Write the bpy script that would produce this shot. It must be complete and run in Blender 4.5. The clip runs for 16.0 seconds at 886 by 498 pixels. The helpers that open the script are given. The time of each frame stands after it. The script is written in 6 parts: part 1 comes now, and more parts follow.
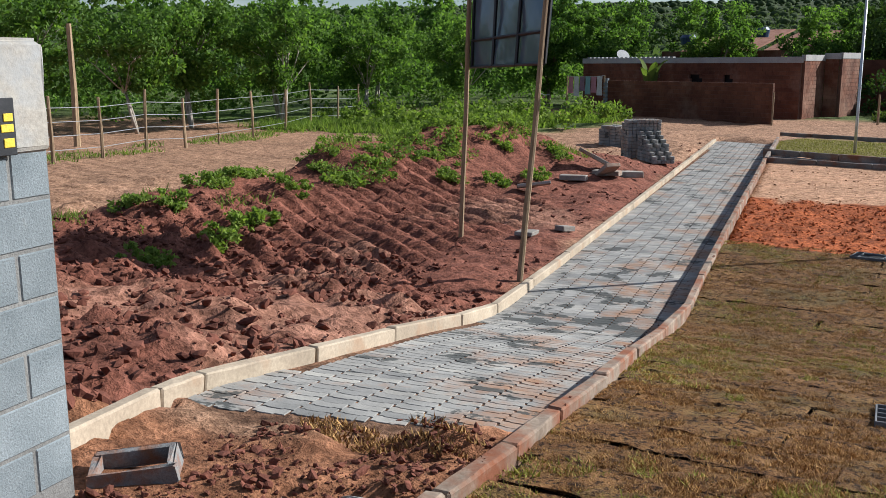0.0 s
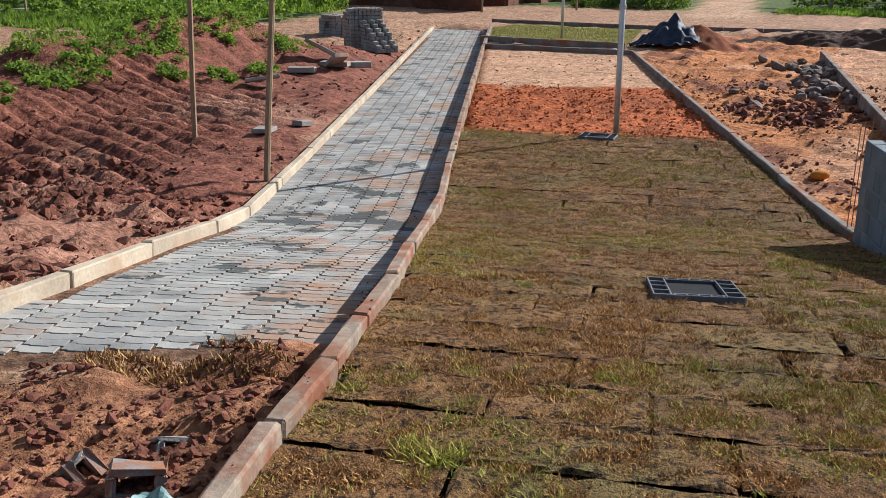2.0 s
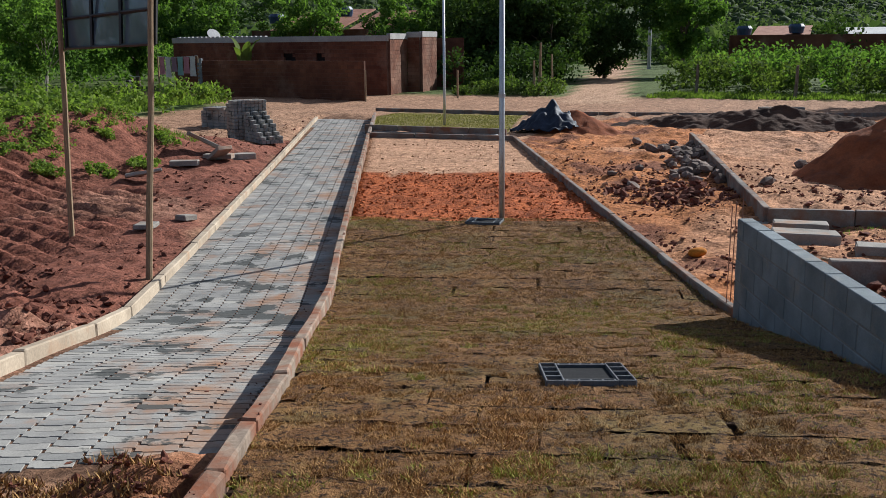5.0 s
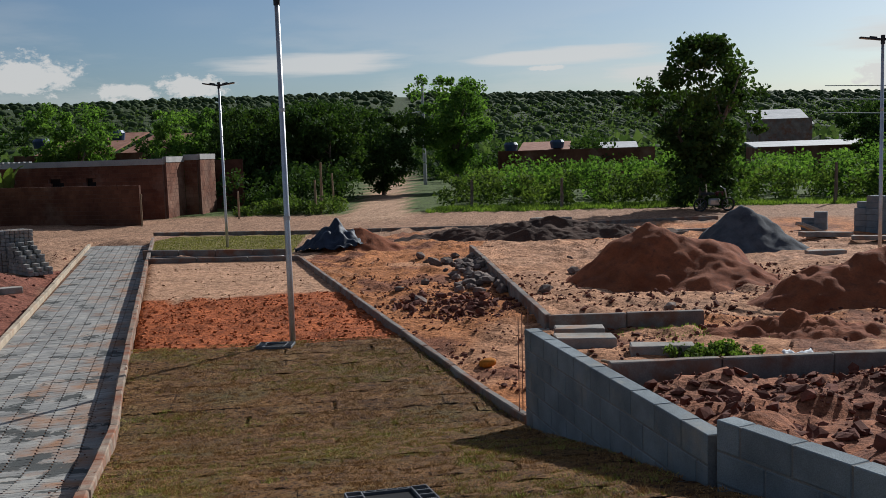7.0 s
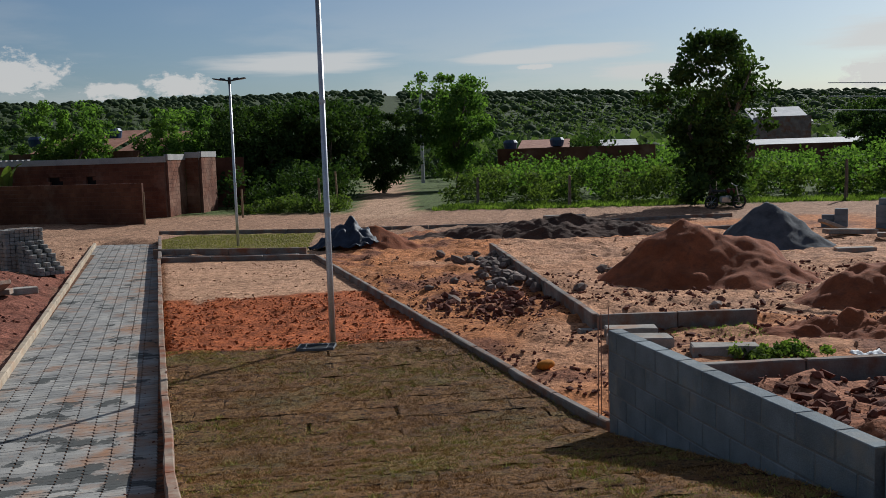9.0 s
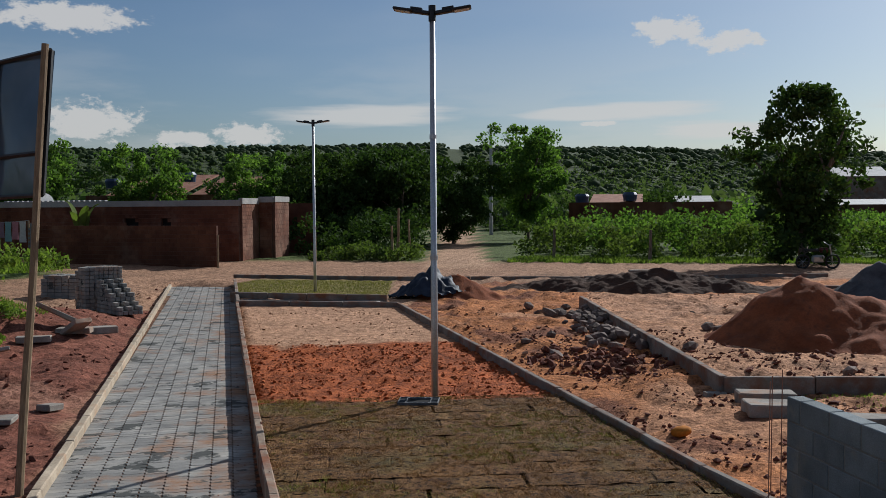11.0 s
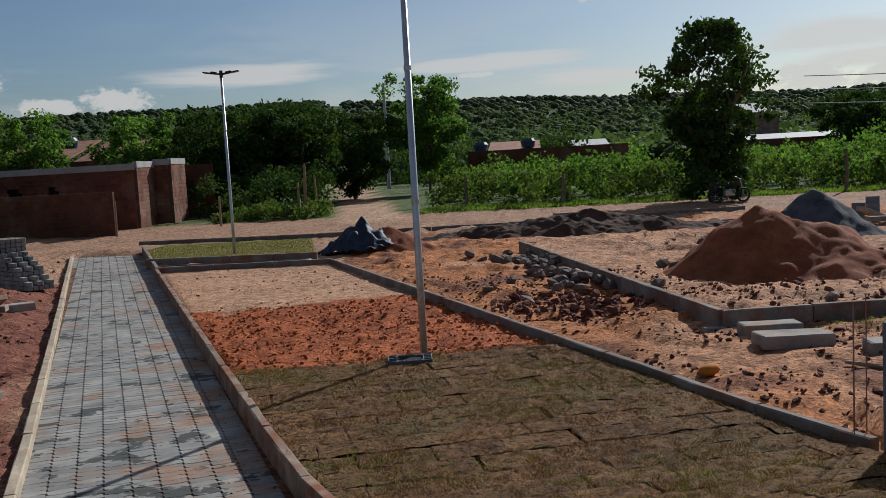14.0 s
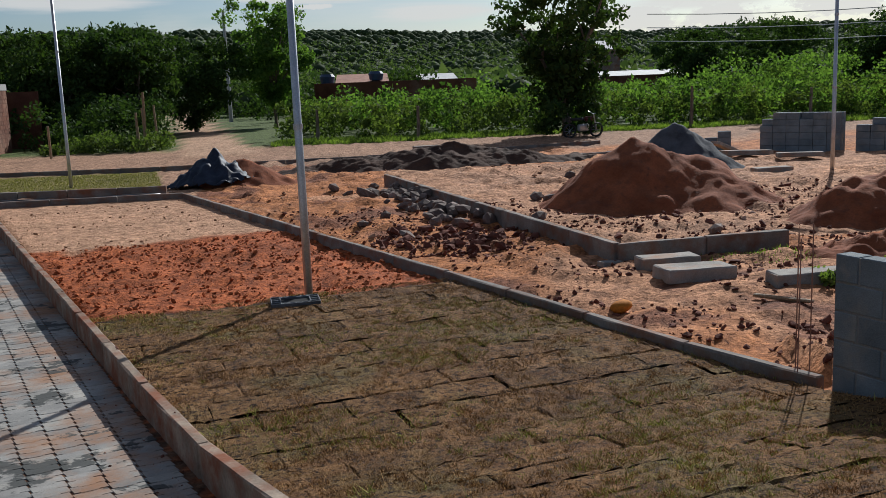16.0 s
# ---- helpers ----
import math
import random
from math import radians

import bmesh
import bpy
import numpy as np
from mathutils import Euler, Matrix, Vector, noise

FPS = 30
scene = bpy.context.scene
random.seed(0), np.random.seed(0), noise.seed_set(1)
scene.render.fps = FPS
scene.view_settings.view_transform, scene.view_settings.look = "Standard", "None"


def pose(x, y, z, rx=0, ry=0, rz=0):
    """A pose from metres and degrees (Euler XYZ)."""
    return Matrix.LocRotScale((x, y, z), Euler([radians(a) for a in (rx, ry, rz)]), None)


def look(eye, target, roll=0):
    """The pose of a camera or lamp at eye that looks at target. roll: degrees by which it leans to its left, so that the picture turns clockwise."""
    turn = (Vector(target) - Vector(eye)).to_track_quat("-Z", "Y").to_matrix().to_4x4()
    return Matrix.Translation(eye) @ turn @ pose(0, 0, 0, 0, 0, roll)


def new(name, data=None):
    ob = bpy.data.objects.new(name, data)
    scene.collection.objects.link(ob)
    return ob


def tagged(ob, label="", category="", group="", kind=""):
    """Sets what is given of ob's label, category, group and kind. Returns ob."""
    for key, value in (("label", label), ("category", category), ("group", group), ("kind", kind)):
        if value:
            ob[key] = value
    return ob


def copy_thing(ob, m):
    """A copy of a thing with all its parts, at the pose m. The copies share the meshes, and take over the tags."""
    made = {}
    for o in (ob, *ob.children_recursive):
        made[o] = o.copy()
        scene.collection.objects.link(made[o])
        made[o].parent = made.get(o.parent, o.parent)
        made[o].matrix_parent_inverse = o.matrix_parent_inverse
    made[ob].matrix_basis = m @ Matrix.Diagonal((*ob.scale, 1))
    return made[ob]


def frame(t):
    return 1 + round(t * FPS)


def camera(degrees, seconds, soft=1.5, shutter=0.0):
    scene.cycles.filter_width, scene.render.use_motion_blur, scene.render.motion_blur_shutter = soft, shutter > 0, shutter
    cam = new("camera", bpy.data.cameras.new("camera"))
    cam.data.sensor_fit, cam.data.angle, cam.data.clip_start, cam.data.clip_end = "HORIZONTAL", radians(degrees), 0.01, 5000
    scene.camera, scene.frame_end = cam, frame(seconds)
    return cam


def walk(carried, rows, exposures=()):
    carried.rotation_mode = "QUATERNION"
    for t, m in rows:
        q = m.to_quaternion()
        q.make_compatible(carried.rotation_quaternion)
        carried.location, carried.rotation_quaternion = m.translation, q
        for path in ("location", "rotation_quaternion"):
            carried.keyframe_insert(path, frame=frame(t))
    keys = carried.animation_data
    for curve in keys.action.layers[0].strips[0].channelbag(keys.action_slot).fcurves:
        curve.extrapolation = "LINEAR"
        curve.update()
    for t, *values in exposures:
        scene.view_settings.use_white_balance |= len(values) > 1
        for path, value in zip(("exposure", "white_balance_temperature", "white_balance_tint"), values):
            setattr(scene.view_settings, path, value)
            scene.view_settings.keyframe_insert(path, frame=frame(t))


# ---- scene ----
cam = camera(50.1, 16.0, soft=0.8)
PATH = [
    (0, (5.191, -1.89, 2.777), (3.769, -0.537, 2.393), -0.2),
    (0.5, (4.961, -1.842, 2.768), (3.723, -0.324, 2.363), -0.3),
    (1, (4.784, -1.894, 2.757), (3.686, -0.283, 2.313), 0.5),
    (1.5, (4.711, -1.912, 2.744), (3.731, -0.262, 2.179), 0.7),
    (2, (4.707, -1.896, 2.747), (3.778, -0.23, 2.145), 0.0),
    (2.5, (4.73, -1.872, 2.737), (3.863, -0.183, 2.108), 0.1),
    (3, (4.749, -1.863, 2.732), (3.967, -0.14, 2.085), 0.2),
    (3.2, (4.756, -1.861, 2.729), (4.001, -0.125, 2.083), 0.3),
    (5.3, (4.685, -1.826, 2.813), (3.958, 0.0, 2.443), -0.9),
    (5.5, (4.698, -1.876, 2.838), (3.994, -0.033, 2.512), -1.2),
    (6, (4.715, -1.833, 2.855), (4.189, 0.083, 2.625), -1.2),
    (6.5, (4.707, -1.827, 2.854), (4.307, 0.122, 2.655), -1.1),
    (7, (4.633, -1.829, 2.846), (4.314, 0.136, 2.646), -1.8),
    (7.5, (4.45, -1.669, 2.839), (4.135, 0.296, 2.632), -1.8),
    (8, (4.207, -1.626, 2.848), (3.894, 0.338, 2.64), -1.7),
    (8.2, (4.11, -1.565, 2.844), (3.815, 0.402, 2.636), -1.9),
    (10.3, (3.067, -0.894, 2.68), (2.75, 1.076, 2.543), -1.2),
    (10.5, (2.973, -0.704, 2.663), (2.587, 1.257, 2.573), -1.2),
    (11, (2.798, -0.52, 2.636), (2.381, 1.434, 2.547), -0.4),
    (11.5, (2.614, -0.407, 2.629), (2.191, 1.545, 2.541), -0.6),
    (12, (2.383, -0.163, 2.596), (1.937, 1.787, 2.568), -1.7),
    (12.5, (2.1, -0.073, 2.52), (1.679, 1.882, 2.498), -2.3),
    (13, (1.844, -0.015, 2.524), (1.556, 1.963, 2.479), -3.0),
    (13.5, (1.605, 0.182, 2.507), (1.414, 2.172, 2.436), -2.9),
    (14, (1.386, 0.355, 2.457), (1.203, 2.337, 2.268), -3.2),
    (14.5, (1.202, 0.659, 2.395), (1.019, 2.632, 2.121), -2.0),
    (15, (1.032, 0.849, 2.41), (0.879, 2.82, 2.107), -1.9),
    (15.5, (0.893, 1.084, 2.366), (0.917, 3.06, 2.057), -2.2),
    (16, (0.775, 1.296, 2.327), (0.919, 3.262, 1.989), -2.3),
]
EXPOSURES = [(t, stops, 6200, 10) for t, stops in ((0.0, 0.5), (1.5, 0.55), (3.2, 0.7), (5.5, 0.15), (7.0, -0.12), (11.5, -0.25), (14.0, -0.28), (15.0, -0.12), (16.0, -0.05))]
walk(cam, [(t, look(eye, target, roll)) for t, eye, target, roll in PATH], EXPOSURES)

# ---------------------------------------------------------------- light
SUN_AZ, SUN_EL = radians(28.0), radians(30.5)      # azimuth from +y towards +x
sun_way = Vector((math.sin(SUN_AZ) * math.cos(SUN_EL), math.cos(SUN_AZ) * math.cos(SUN_EL), math.sin(SUN_EL)))
sun = new("sun", bpy.data.lights.new("sun", "SUN"))
sun.data.energy, sun.data.angle, sun.data.color = 5.6, radians(0.5), (1.0, 0.985, 0.945)
sun.matrix_world = look(sun_way * 60, (0, 0, 0))

world = bpy.data.worlds.new("world")
scene.world = world
world.use_nodes = True
wn, wl = world.node_tree.nodes, world.node_tree.links
wn.clear()
w_out, w_bg, w_sky = wn.new("ShaderNodeOutputWorld"), wn.new("ShaderNodeBackground"), wn.new("ShaderNodeTexSky")
w_sky.sky_type, w_sky.sun_disc = "NISHITA", False
w_sky.sun_elevation, w_sky.sun_rotation = SUN_EL, SUN_AZ
w_sky.air_density, w_sky.dust_density, w_sky.ozone_density = 1.0, 1.0, 2.0
w_bg.inputs["Strength"].default_value = 0.066
w_co, w_sep = wn.new("ShaderNodeTexCoord"), wn.new("ShaderNodeSeparateXYZ")
wl.new(w_co.outputs["Generated"], w_sep.inputs[0])


def wmath(op, a, b=None, c=None, clamp=False):
    n = wn.new("ShaderNodeMath")
    n.operation, n.use_clamp = op, clamp
    for i, v in enumerate((a, b, c)):
        if v is None:
            continue
        if isinstance(v, (int, float)):
            n.inputs[i].default_value = v
        else:
            wl.new(v, n.inputs[i])
    return n.outputs[0]


# cloud layers: the direction is projected on a flat layer overhead, so that clouds flatten towards the horizon
w_h = wmath("MAXIMUM", w_sep.outputs[2], 0.0)
w_div = wmath("ADD", w_h, 0.10)
w_comb = wn.new("ShaderNodeCombineXYZ")
wl.new(wmath("DIVIDE", w_sep.outputs[0], w_div), w_comb.inputs[0])
wl.new(wmath("DIVIDE", w_sep.outputs[1], w_div), w_comb.inputs[1])


def cloud(scale, detail, lo, hi, offset, rough=0.55):
    mp = wn.new("ShaderNodeMapping")
    mp.inputs["Location"].default_value = offset
    wl.new(w_comb.outputs[0], mp.inputs[0])
    nz = wn.new("ShaderNodeTexNoise")
    nz.inputs["Scale"].default_value, nz.inputs["Detail"].default_value, nz.inputs["Roughness"].default_value = scale, detail, rough
    wl.new(mp.outputs[0], nz.inputs["Vector"])
    r = wn.new("ShaderNodeMapRange")
    r.interpolation_type = "SMOOTHSTEP"
    r.inputs[1].default_value, r.inputs[2].default_value = lo, hi
    wl.new(nz.outputs["Fac"], r.inputs[0])
    return r.outputs[0]


c_low = cloud(0.55, 7.0, 0.47, 0.60, (3.1, 1.7, 0.0))
c_thin = cloud(0.32, 5.0, 0.44, 0.75, (7.3, 0.6, 2.0))
low_band = wn.new("ShaderNodeMapRange")
low_band.inputs[1].default_value, low_band.inputs[2].default_value = 0.20, 0.08
wl.new(w_h, low_band.inputs[0])
# single clouds: azimuth and elevation in degrees of each, and its half width and half height
w_az = wmath("MULTIPLY", wmath("ARCTAN2", w_sep.outputs[0], w_sep.outputs[1]), 57.2958)
w_el = wmath("MULTIPLY", wmath("ARCSINE", w_sep.outputs[2]), 57.2958)


def sky_noise(sx, sy, detail, rough):
    c = wn.new("ShaderNodeCombineXYZ")
    wl.new(wmath("MULTIPLY", w_az, sx), c.inputs[0])
    wl.new(wmath("MULTIPLY", w_el, sy), c.inputs[1])
    nz = wn.new("ShaderNodeTexNoise")
    nz.inputs["Scale"].default_value, nz.inputs["Detail"].default_value, nz.inputs["Roughness"].default_value = 1.0, detail, rough
    wl.new(c.outputs[0], nz.inputs["Vector"])
    return wmath("SUBTRACT", nz.outputs["Fac"], 0.5)


def cloud_group(spots, noise, ragged, edge):
    out = None
    for az, el, wa, we in spots:
        dx, dy = wmath("DIVIDE", wmath("SUBTRACT", w_az, az), wa), wmath("DIVIDE", wmath("SUBTRACT", w_el, el), we)
        d = wmath("SUBTRACT", 1.0, wmath("SQRT", wmath("ADD", wmath("MULTIPLY", dx, dx), wmath("MULTIPLY", dy, dy))))
        out = d if out is None else wmath("MAXIMUM", out, d)
    r = wn.new("ShaderNodeMapRange")
    r.interpolation_type = "SMOOTHSTEP"
    r.inputs[1].default_value, r.inputs[2].default_value = 0.0, edge
    wl.new(wmath("ADD", out, wmath("MULTIPLY", noise, ragged)), r.inputs[0])
    return r.outputs[0]


c_puff = cloud_group(((1.3, 10.1, 2.3, 0.85), (4.6, 9.3, 2.2, 0.7), (-33.5, 10.6, 4.5, 0.9), (-32.4, 4.9, 3.0, 1.3), (-23.6, 4.3, 2.4, 0.7), (-27.2, 4.0, 2.0, 0.6),
                      (-2.4, 4.85, 1.5, 0.2), (16.3, 3.5, 2.6, 1.1), (20.6, 3.4, 2.6, 1.2), (27.0, 3.6, 3.0, 1.0), (-60.0, 9.0, 6.0, 2.0), (70.0, 8.0, 8.0, 2.5)), sky_noise(0.9, 1.5, 8.0, 0.68), 2.6, 0.45)
c_band = cloud_group(((-16.0, 5.5, 7.5, 0.8), (-2.0, 5.55, 7.5, 0.65), (3.6, 4.3, 5.0, 0.7), (17.5, 5.6, 7.0, 1.1), (20.0, 4.3, 6.0, 0.7), (-40.0, 5.5, 9.0, 0.8), (38.0, 5.0, 9.0, 1.2)), sky_noise(0.12, 1.3, 6.0, 0.55), 1.4, 0.6)
c_all = wmath("MAXIMUM", wmath("MULTIPLY", wmath("MULTIPLY", c_low, low_band.outputs[0]), 0.3), c_puff)
c_all = wmath("MAXIMUM", c_all, wmath("MULTIPLY", c_band, 0.92))
c_all = wmath("MAXIMUM", c_all, wmath("MULTIPLY", c_thin, 0.28), clamp=True)
w_mix = wn.new("ShaderNodeMix")
w_mix.data_type = "RGBA"
wl.new(wmath("MULTIPLY", c_all, 0.8), w_mix.inputs[0])
w_tint = wn.new("ShaderNodeMix")
w_tint.data_type, w_tint.blend_type = "RGBA", "MULTIPLY"
w_tint.inputs[0].default_value = 1.0
w_tint.inputs[7].default_value = (0.82, 0.93, 1.05, 1)
wl.new(w_sky.outputs[0], w_tint.inputs[6])
wl.new(w_tint.outputs[2], w_mix.inputs[6])
w_mix.inputs[7].default_value = (11.0, 10.6, 10.0, 1)
wl.new(w_mix.outputs[2], w_bg.inputs["Color"])
wl.new(w_bg.outputs[0], w_out.inputs["Surface"])

# ---------------------------------------------------------------- materials


def material(name, rough=0.85, metal=0.0):
    m = bpy.data.materials.new(name)
    m.use_nodes = True
    b = m.node_tree.nodes["Principled BSDF"]
    b.inputs["Roughness"].default_value, b.inputs["Metallic"].default_value = rough, metal
    b.inputs["Specular IOR Level"].default_value = 0.15 if rough > 0.84 else 0.4
    return m, m.node_tree.nodes, m.node_tree.links, b


def noise_fac(n, l, scale, detail=4.0, rough=0.6, coords="Object", stretch=None):
    co = n.new("ShaderNodeTexCoord")
    nz = n.new("ShaderNodeTexNoise")
    nz.inputs["Scale"].default_value, nz.inputs["Detail"].default_value, nz.inputs["Roughness"].default_value = scale, detail, rough
    src = n.new("ShaderNodeNewGeometry").outputs["Position"] if coords == "World" else co.outputs[coords]
    if stretch:
        mp = n.new("ShaderNodeMapping")
        mp.inputs["Scale"].default_value = stretch
        l.new(src, mp.inputs[0])
        src = mp.outputs[0]
    l.new(src, nz.inputs["Vector"])
    return nz.outputs["Fac"]


def ramp(n, l, fac, stops):
    r = n.new("ShaderNodeValToRGB")
    e = r.color_ramp.elements
    while len(e) < len(stops):
        e.new(0.5)
    for k, (p, c) in zip(e, stops):
        k.position, k.color = p, (*c, 1)
    l.new(fac, r.inputs[0])
    return r.outputs[0]


def mixc(n, l, kind, fac, a, b):
    m = n.new("ShaderNodeMix")
    m.data_type, m.blend_type = "RGBA", kind
    for i, v in ((0, fac), (6, a), (7, b)):
        if isinstance(v, (int, float)):
            m.inputs[i].default_value = v
        elif isinstance(v, tuple):
            m.inputs[i].default_value = (*v, 1)
        else:
            l.new(v, m.inputs[i])
    return m.outputs[2]


def bump(n, l, b, fac, dist, strength=1.0):
    bm_ = n.new("ShaderNodeBump")
    bm_.inputs["Distance"].default_value, bm_.inputs["Strength"].default_value = dist, strength
    l.new(fac, bm_.inputs["Height"])
    l.new(bm_.outputs[0], b.inputs["Normal"])


def surface(name, dark, light, scale=6.0, fine=60.0, rough=0.85, metal=0.0, relief=0.004, stain=None, per="object", vary=0.25, coords="World", stretch=None, moss=None):
    """A solid surface: two colours mixed by a coarse noise, a fine grain, a stain, and a shift from piece to piece."""
    m, n, l, b = material(name, rough, metal)
    big, small = noise_fac(n, l, scale, 5, 0.6, coords, stretch), noise_fac(n, l, fine, 3, 0.7, coords, stretch)
    col = ramp(n, l, big, [(0.3, dark), (0.7, light)])
    col = mixc(n, l, "MULTIPLY", 0.6, col, ramp(n, l, small, [(0.25, (0.55, 0.55, 0.55)), (0.7, (1.15, 1.15, 1.15))]))
    if stain:
        sc, colour, lo, hi = stain
        st = noise_fac(n, l, sc, 6, 0.65, coords)
        col = mixc(n, l, "MIX", ramp(n, l, st, [(lo, (0, 0, 0)), (hi, (1, 1, 1))]), col, colour)
    if moss:
        sc, colour, lo, hi = moss
        st = noise_fac(n, l, sc, 7, 0.7, coords)
        col = mixc(n, l, "MIX", ramp(n, l, st, [(lo, (0, 0, 0)), (hi, (1, 1, 1))]), col, colour)
    if vary:
        if per == "object":
            rnd = n.new("ShaderNodeObjectInfo").outputs["Random"]
        else:
            rnd = n.new("ShaderNodeNewGeometry").outputs["Random Per Island"]
        col = mixc(n, l, "MULTIPLY", 1.0, col, ramp(n, l, rnd, [(0.0, (1 - vary,) * 3), (1.0, (1 + vary,) * 3)]))
    l.new(col, b.inputs["Base Color"])
    bump(n, l, b, small, relief, 0.8)
    return m


def leaf_material(name, a, b_, trans=0.35, rough=0.5):
    m, n, l, b = material(name, max(rough, 0.75))
    b.inputs["Specular IOR Level"].default_value = 0.04
    rnd = n.new("ShaderNodeNewGeometry").outputs["Random Per Island"]
    big = noise_fac(n, l, 0.35, 3, 0.5, "World")
    col = ramp(n, l, rnd, [(0.0, a), (1.0, b_)])
    col = mixc(n, l, "MULTIPLY", 0.7, col, ramp(n, l, big, [(0.3, (0.6, 0.65, 0.6)), (0.7, (1.3, 1.2, 1.0))]))
    l.new(col, b.inputs["Base Color"])
    tr = n.new("ShaderNodeBsdfTranslucent")
    l.new(mixc(n, l, "MULTIPLY", 1.0, col, (1.3, 1.5, 0.6)), tr.inputs["Color"])
    mx = n.new("ShaderNodeMixShader")
    mx.inputs[0].default_value = trans
    l.new(b.outputs[0], mx.inputs[1])
    l.new(tr.outputs[0], mx.inputs[2])
    l.new(mx.outputs[0], n["Material Output"].inputs["Surface"])
    return m


def soil_material():
    """Soil, sand and verge: the colour attribute says which soil lies where; broad stains, and clods and grain with
    darker hollows, on top.
    """
    m, n, l, b = material("soil", 0.95)
    at = n.new("ShaderNodeAttribute")
    at.attribute_name = "soil"
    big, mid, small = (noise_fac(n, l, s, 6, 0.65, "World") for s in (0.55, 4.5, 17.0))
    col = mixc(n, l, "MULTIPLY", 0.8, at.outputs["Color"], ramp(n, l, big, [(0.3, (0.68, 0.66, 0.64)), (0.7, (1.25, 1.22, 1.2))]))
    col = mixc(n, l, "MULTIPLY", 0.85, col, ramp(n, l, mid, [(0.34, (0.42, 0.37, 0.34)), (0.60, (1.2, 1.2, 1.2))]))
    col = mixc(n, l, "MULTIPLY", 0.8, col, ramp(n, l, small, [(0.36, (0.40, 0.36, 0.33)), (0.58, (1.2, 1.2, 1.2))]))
    l.new(col, b.inputs["Base Color"])
    b1 = n.new("ShaderNodeBump")
    b1.inputs["Distance"].default_value = 0.06
    l.new(mid, b1.inputs["Height"])
    b2 = n.new("ShaderNodeBump")
    b2.inputs["Distance"].default_value = 0.035
    l.new(small, b2.inputs["Height"])
    l.new(b1.outputs[0], b2.inputs["Normal"])
    l.new(b2.outputs[0], b.inputs["Normal"])
    return m


M_SOIL = soil_material()
M_CLOD = surface("red_clod", (0.09, 0.033, 0.023), (0.20, 0.076, 0.05), 4, 40, 0.95, relief=0.01, per="island", vary=0.3)
M_SANDCLOD = surface("sand_clod", (0.26, 0.12, 0.06), (0.45, 0.26, 0.16), 4, 40, 0.95, relief=0.01, per="island", vary=0.3)
def paver_material(name, per):
    """Grey concrete pavers: each its own shade, some damp and mossy, brown soil trodden in towards the lawn's kerb."""
    m, n, l, b = material(name, 0.9)
    rnd = n.new("ShaderNodeObjectInfo").outputs["Random"] if per == "object" else n.new("ShaderNodeNewGeometry").outputs["Random Per Island"]
    big, fine_ = noise_fac(n, l, 2.6, 5, 0.6, "World"), noise_fac(n, l, 90, 3, 0.7, "World")
    col = ramp(n, l, big, [(0.3, (0.205, 0.198, 0.185)), (0.7, (0.36, 0.345, 0.315))])
    col = mixc(n, l, "MULTIPLY", 0.5, col, ramp(n, l, fine_, [(0.25, (0.55, 0.55, 0.55)), (0.7, (1.15, 1.15, 1.15))]))
    col = mixc(n, l, "MULTIPLY", 1.0, col, ramp(n, l, rnd, [(0.0, (0.78, 0.79, 0.80)), (0.5, (1.0, 1.0, 1.0)), (1.0, (1.16, 1.14, 1.10))]))

    def calc(op, a, c, d=None):
        k = n.new("ShaderNodeMath")
        k.operation = op
        for s, v in enumerate((a, c, d)):
            if v is None:
                continue
            if isinstance(v, (int, float)):
                k.inputs[s].default_value = v
            else:
                l.new(v, k.inputs[s])
        return k.outputs[0]
    xyz = n.new("ShaderNodeSeparateXYZ")
    l.new(n.new("ShaderNodeNewGeometry").outputs["Position"], xyz.inputs[0])
    # distance left of the lawn's kerb
    off = calc("ADD", calc("MULTIPLY", calc("SUBTRACT", xyz.outputs[0], 1.16), 0.907), calc("MULTIPLY", calc("SUBTRACT", xyz.outputs[1], 3.74), 0.42))
    soil = calc("ADD", noise_fac(n, l, 1.4, 6, 0.68, "World"), calc("MULTIPLY", calc("MAXIMUM", calc("ADD", off, 1.3), 0.0), 0.10))
    col = mixc(n, l, "MIX", ramp(n, l, soil, [(0.54, (0, 0, 0)), (0.74, (0.85, 0.85, 0.85))]), col, (0.30, 0.145, 0.07))
    damp = calc("ADD", noise_fac(n, l, 1.5, 7, 0.68, "World"), calc("MULTIPLY", rnd, 0.11))
    toe = calc("ABSOLUTE", calc("SUBTRACT", calc("SUBTRACT", calc("MULTIPLY", xyz.outputs[1], 0.957), calc("MULTIPLY", xyz.outputs[0], 0.29)), 6.35), 0.0)
    damp = calc("ADD", damp, calc("MULTIPLY", calc("MAXIMUM", calc("SUBTRACT", 1.0, toe), 0.0), 0.11))
    col = mixc(n, l, "MIX", ramp(n, l, damp, [(0.635, (0, 0, 0)), (0.66, (0.9, 0.9, 0.9))]), col, (0.055, 0.058, 0.055))
    l.new(col, b.inputs["Base Color"])
    bump(n, l, b, fine_, 0.003, 0.8)
    return m


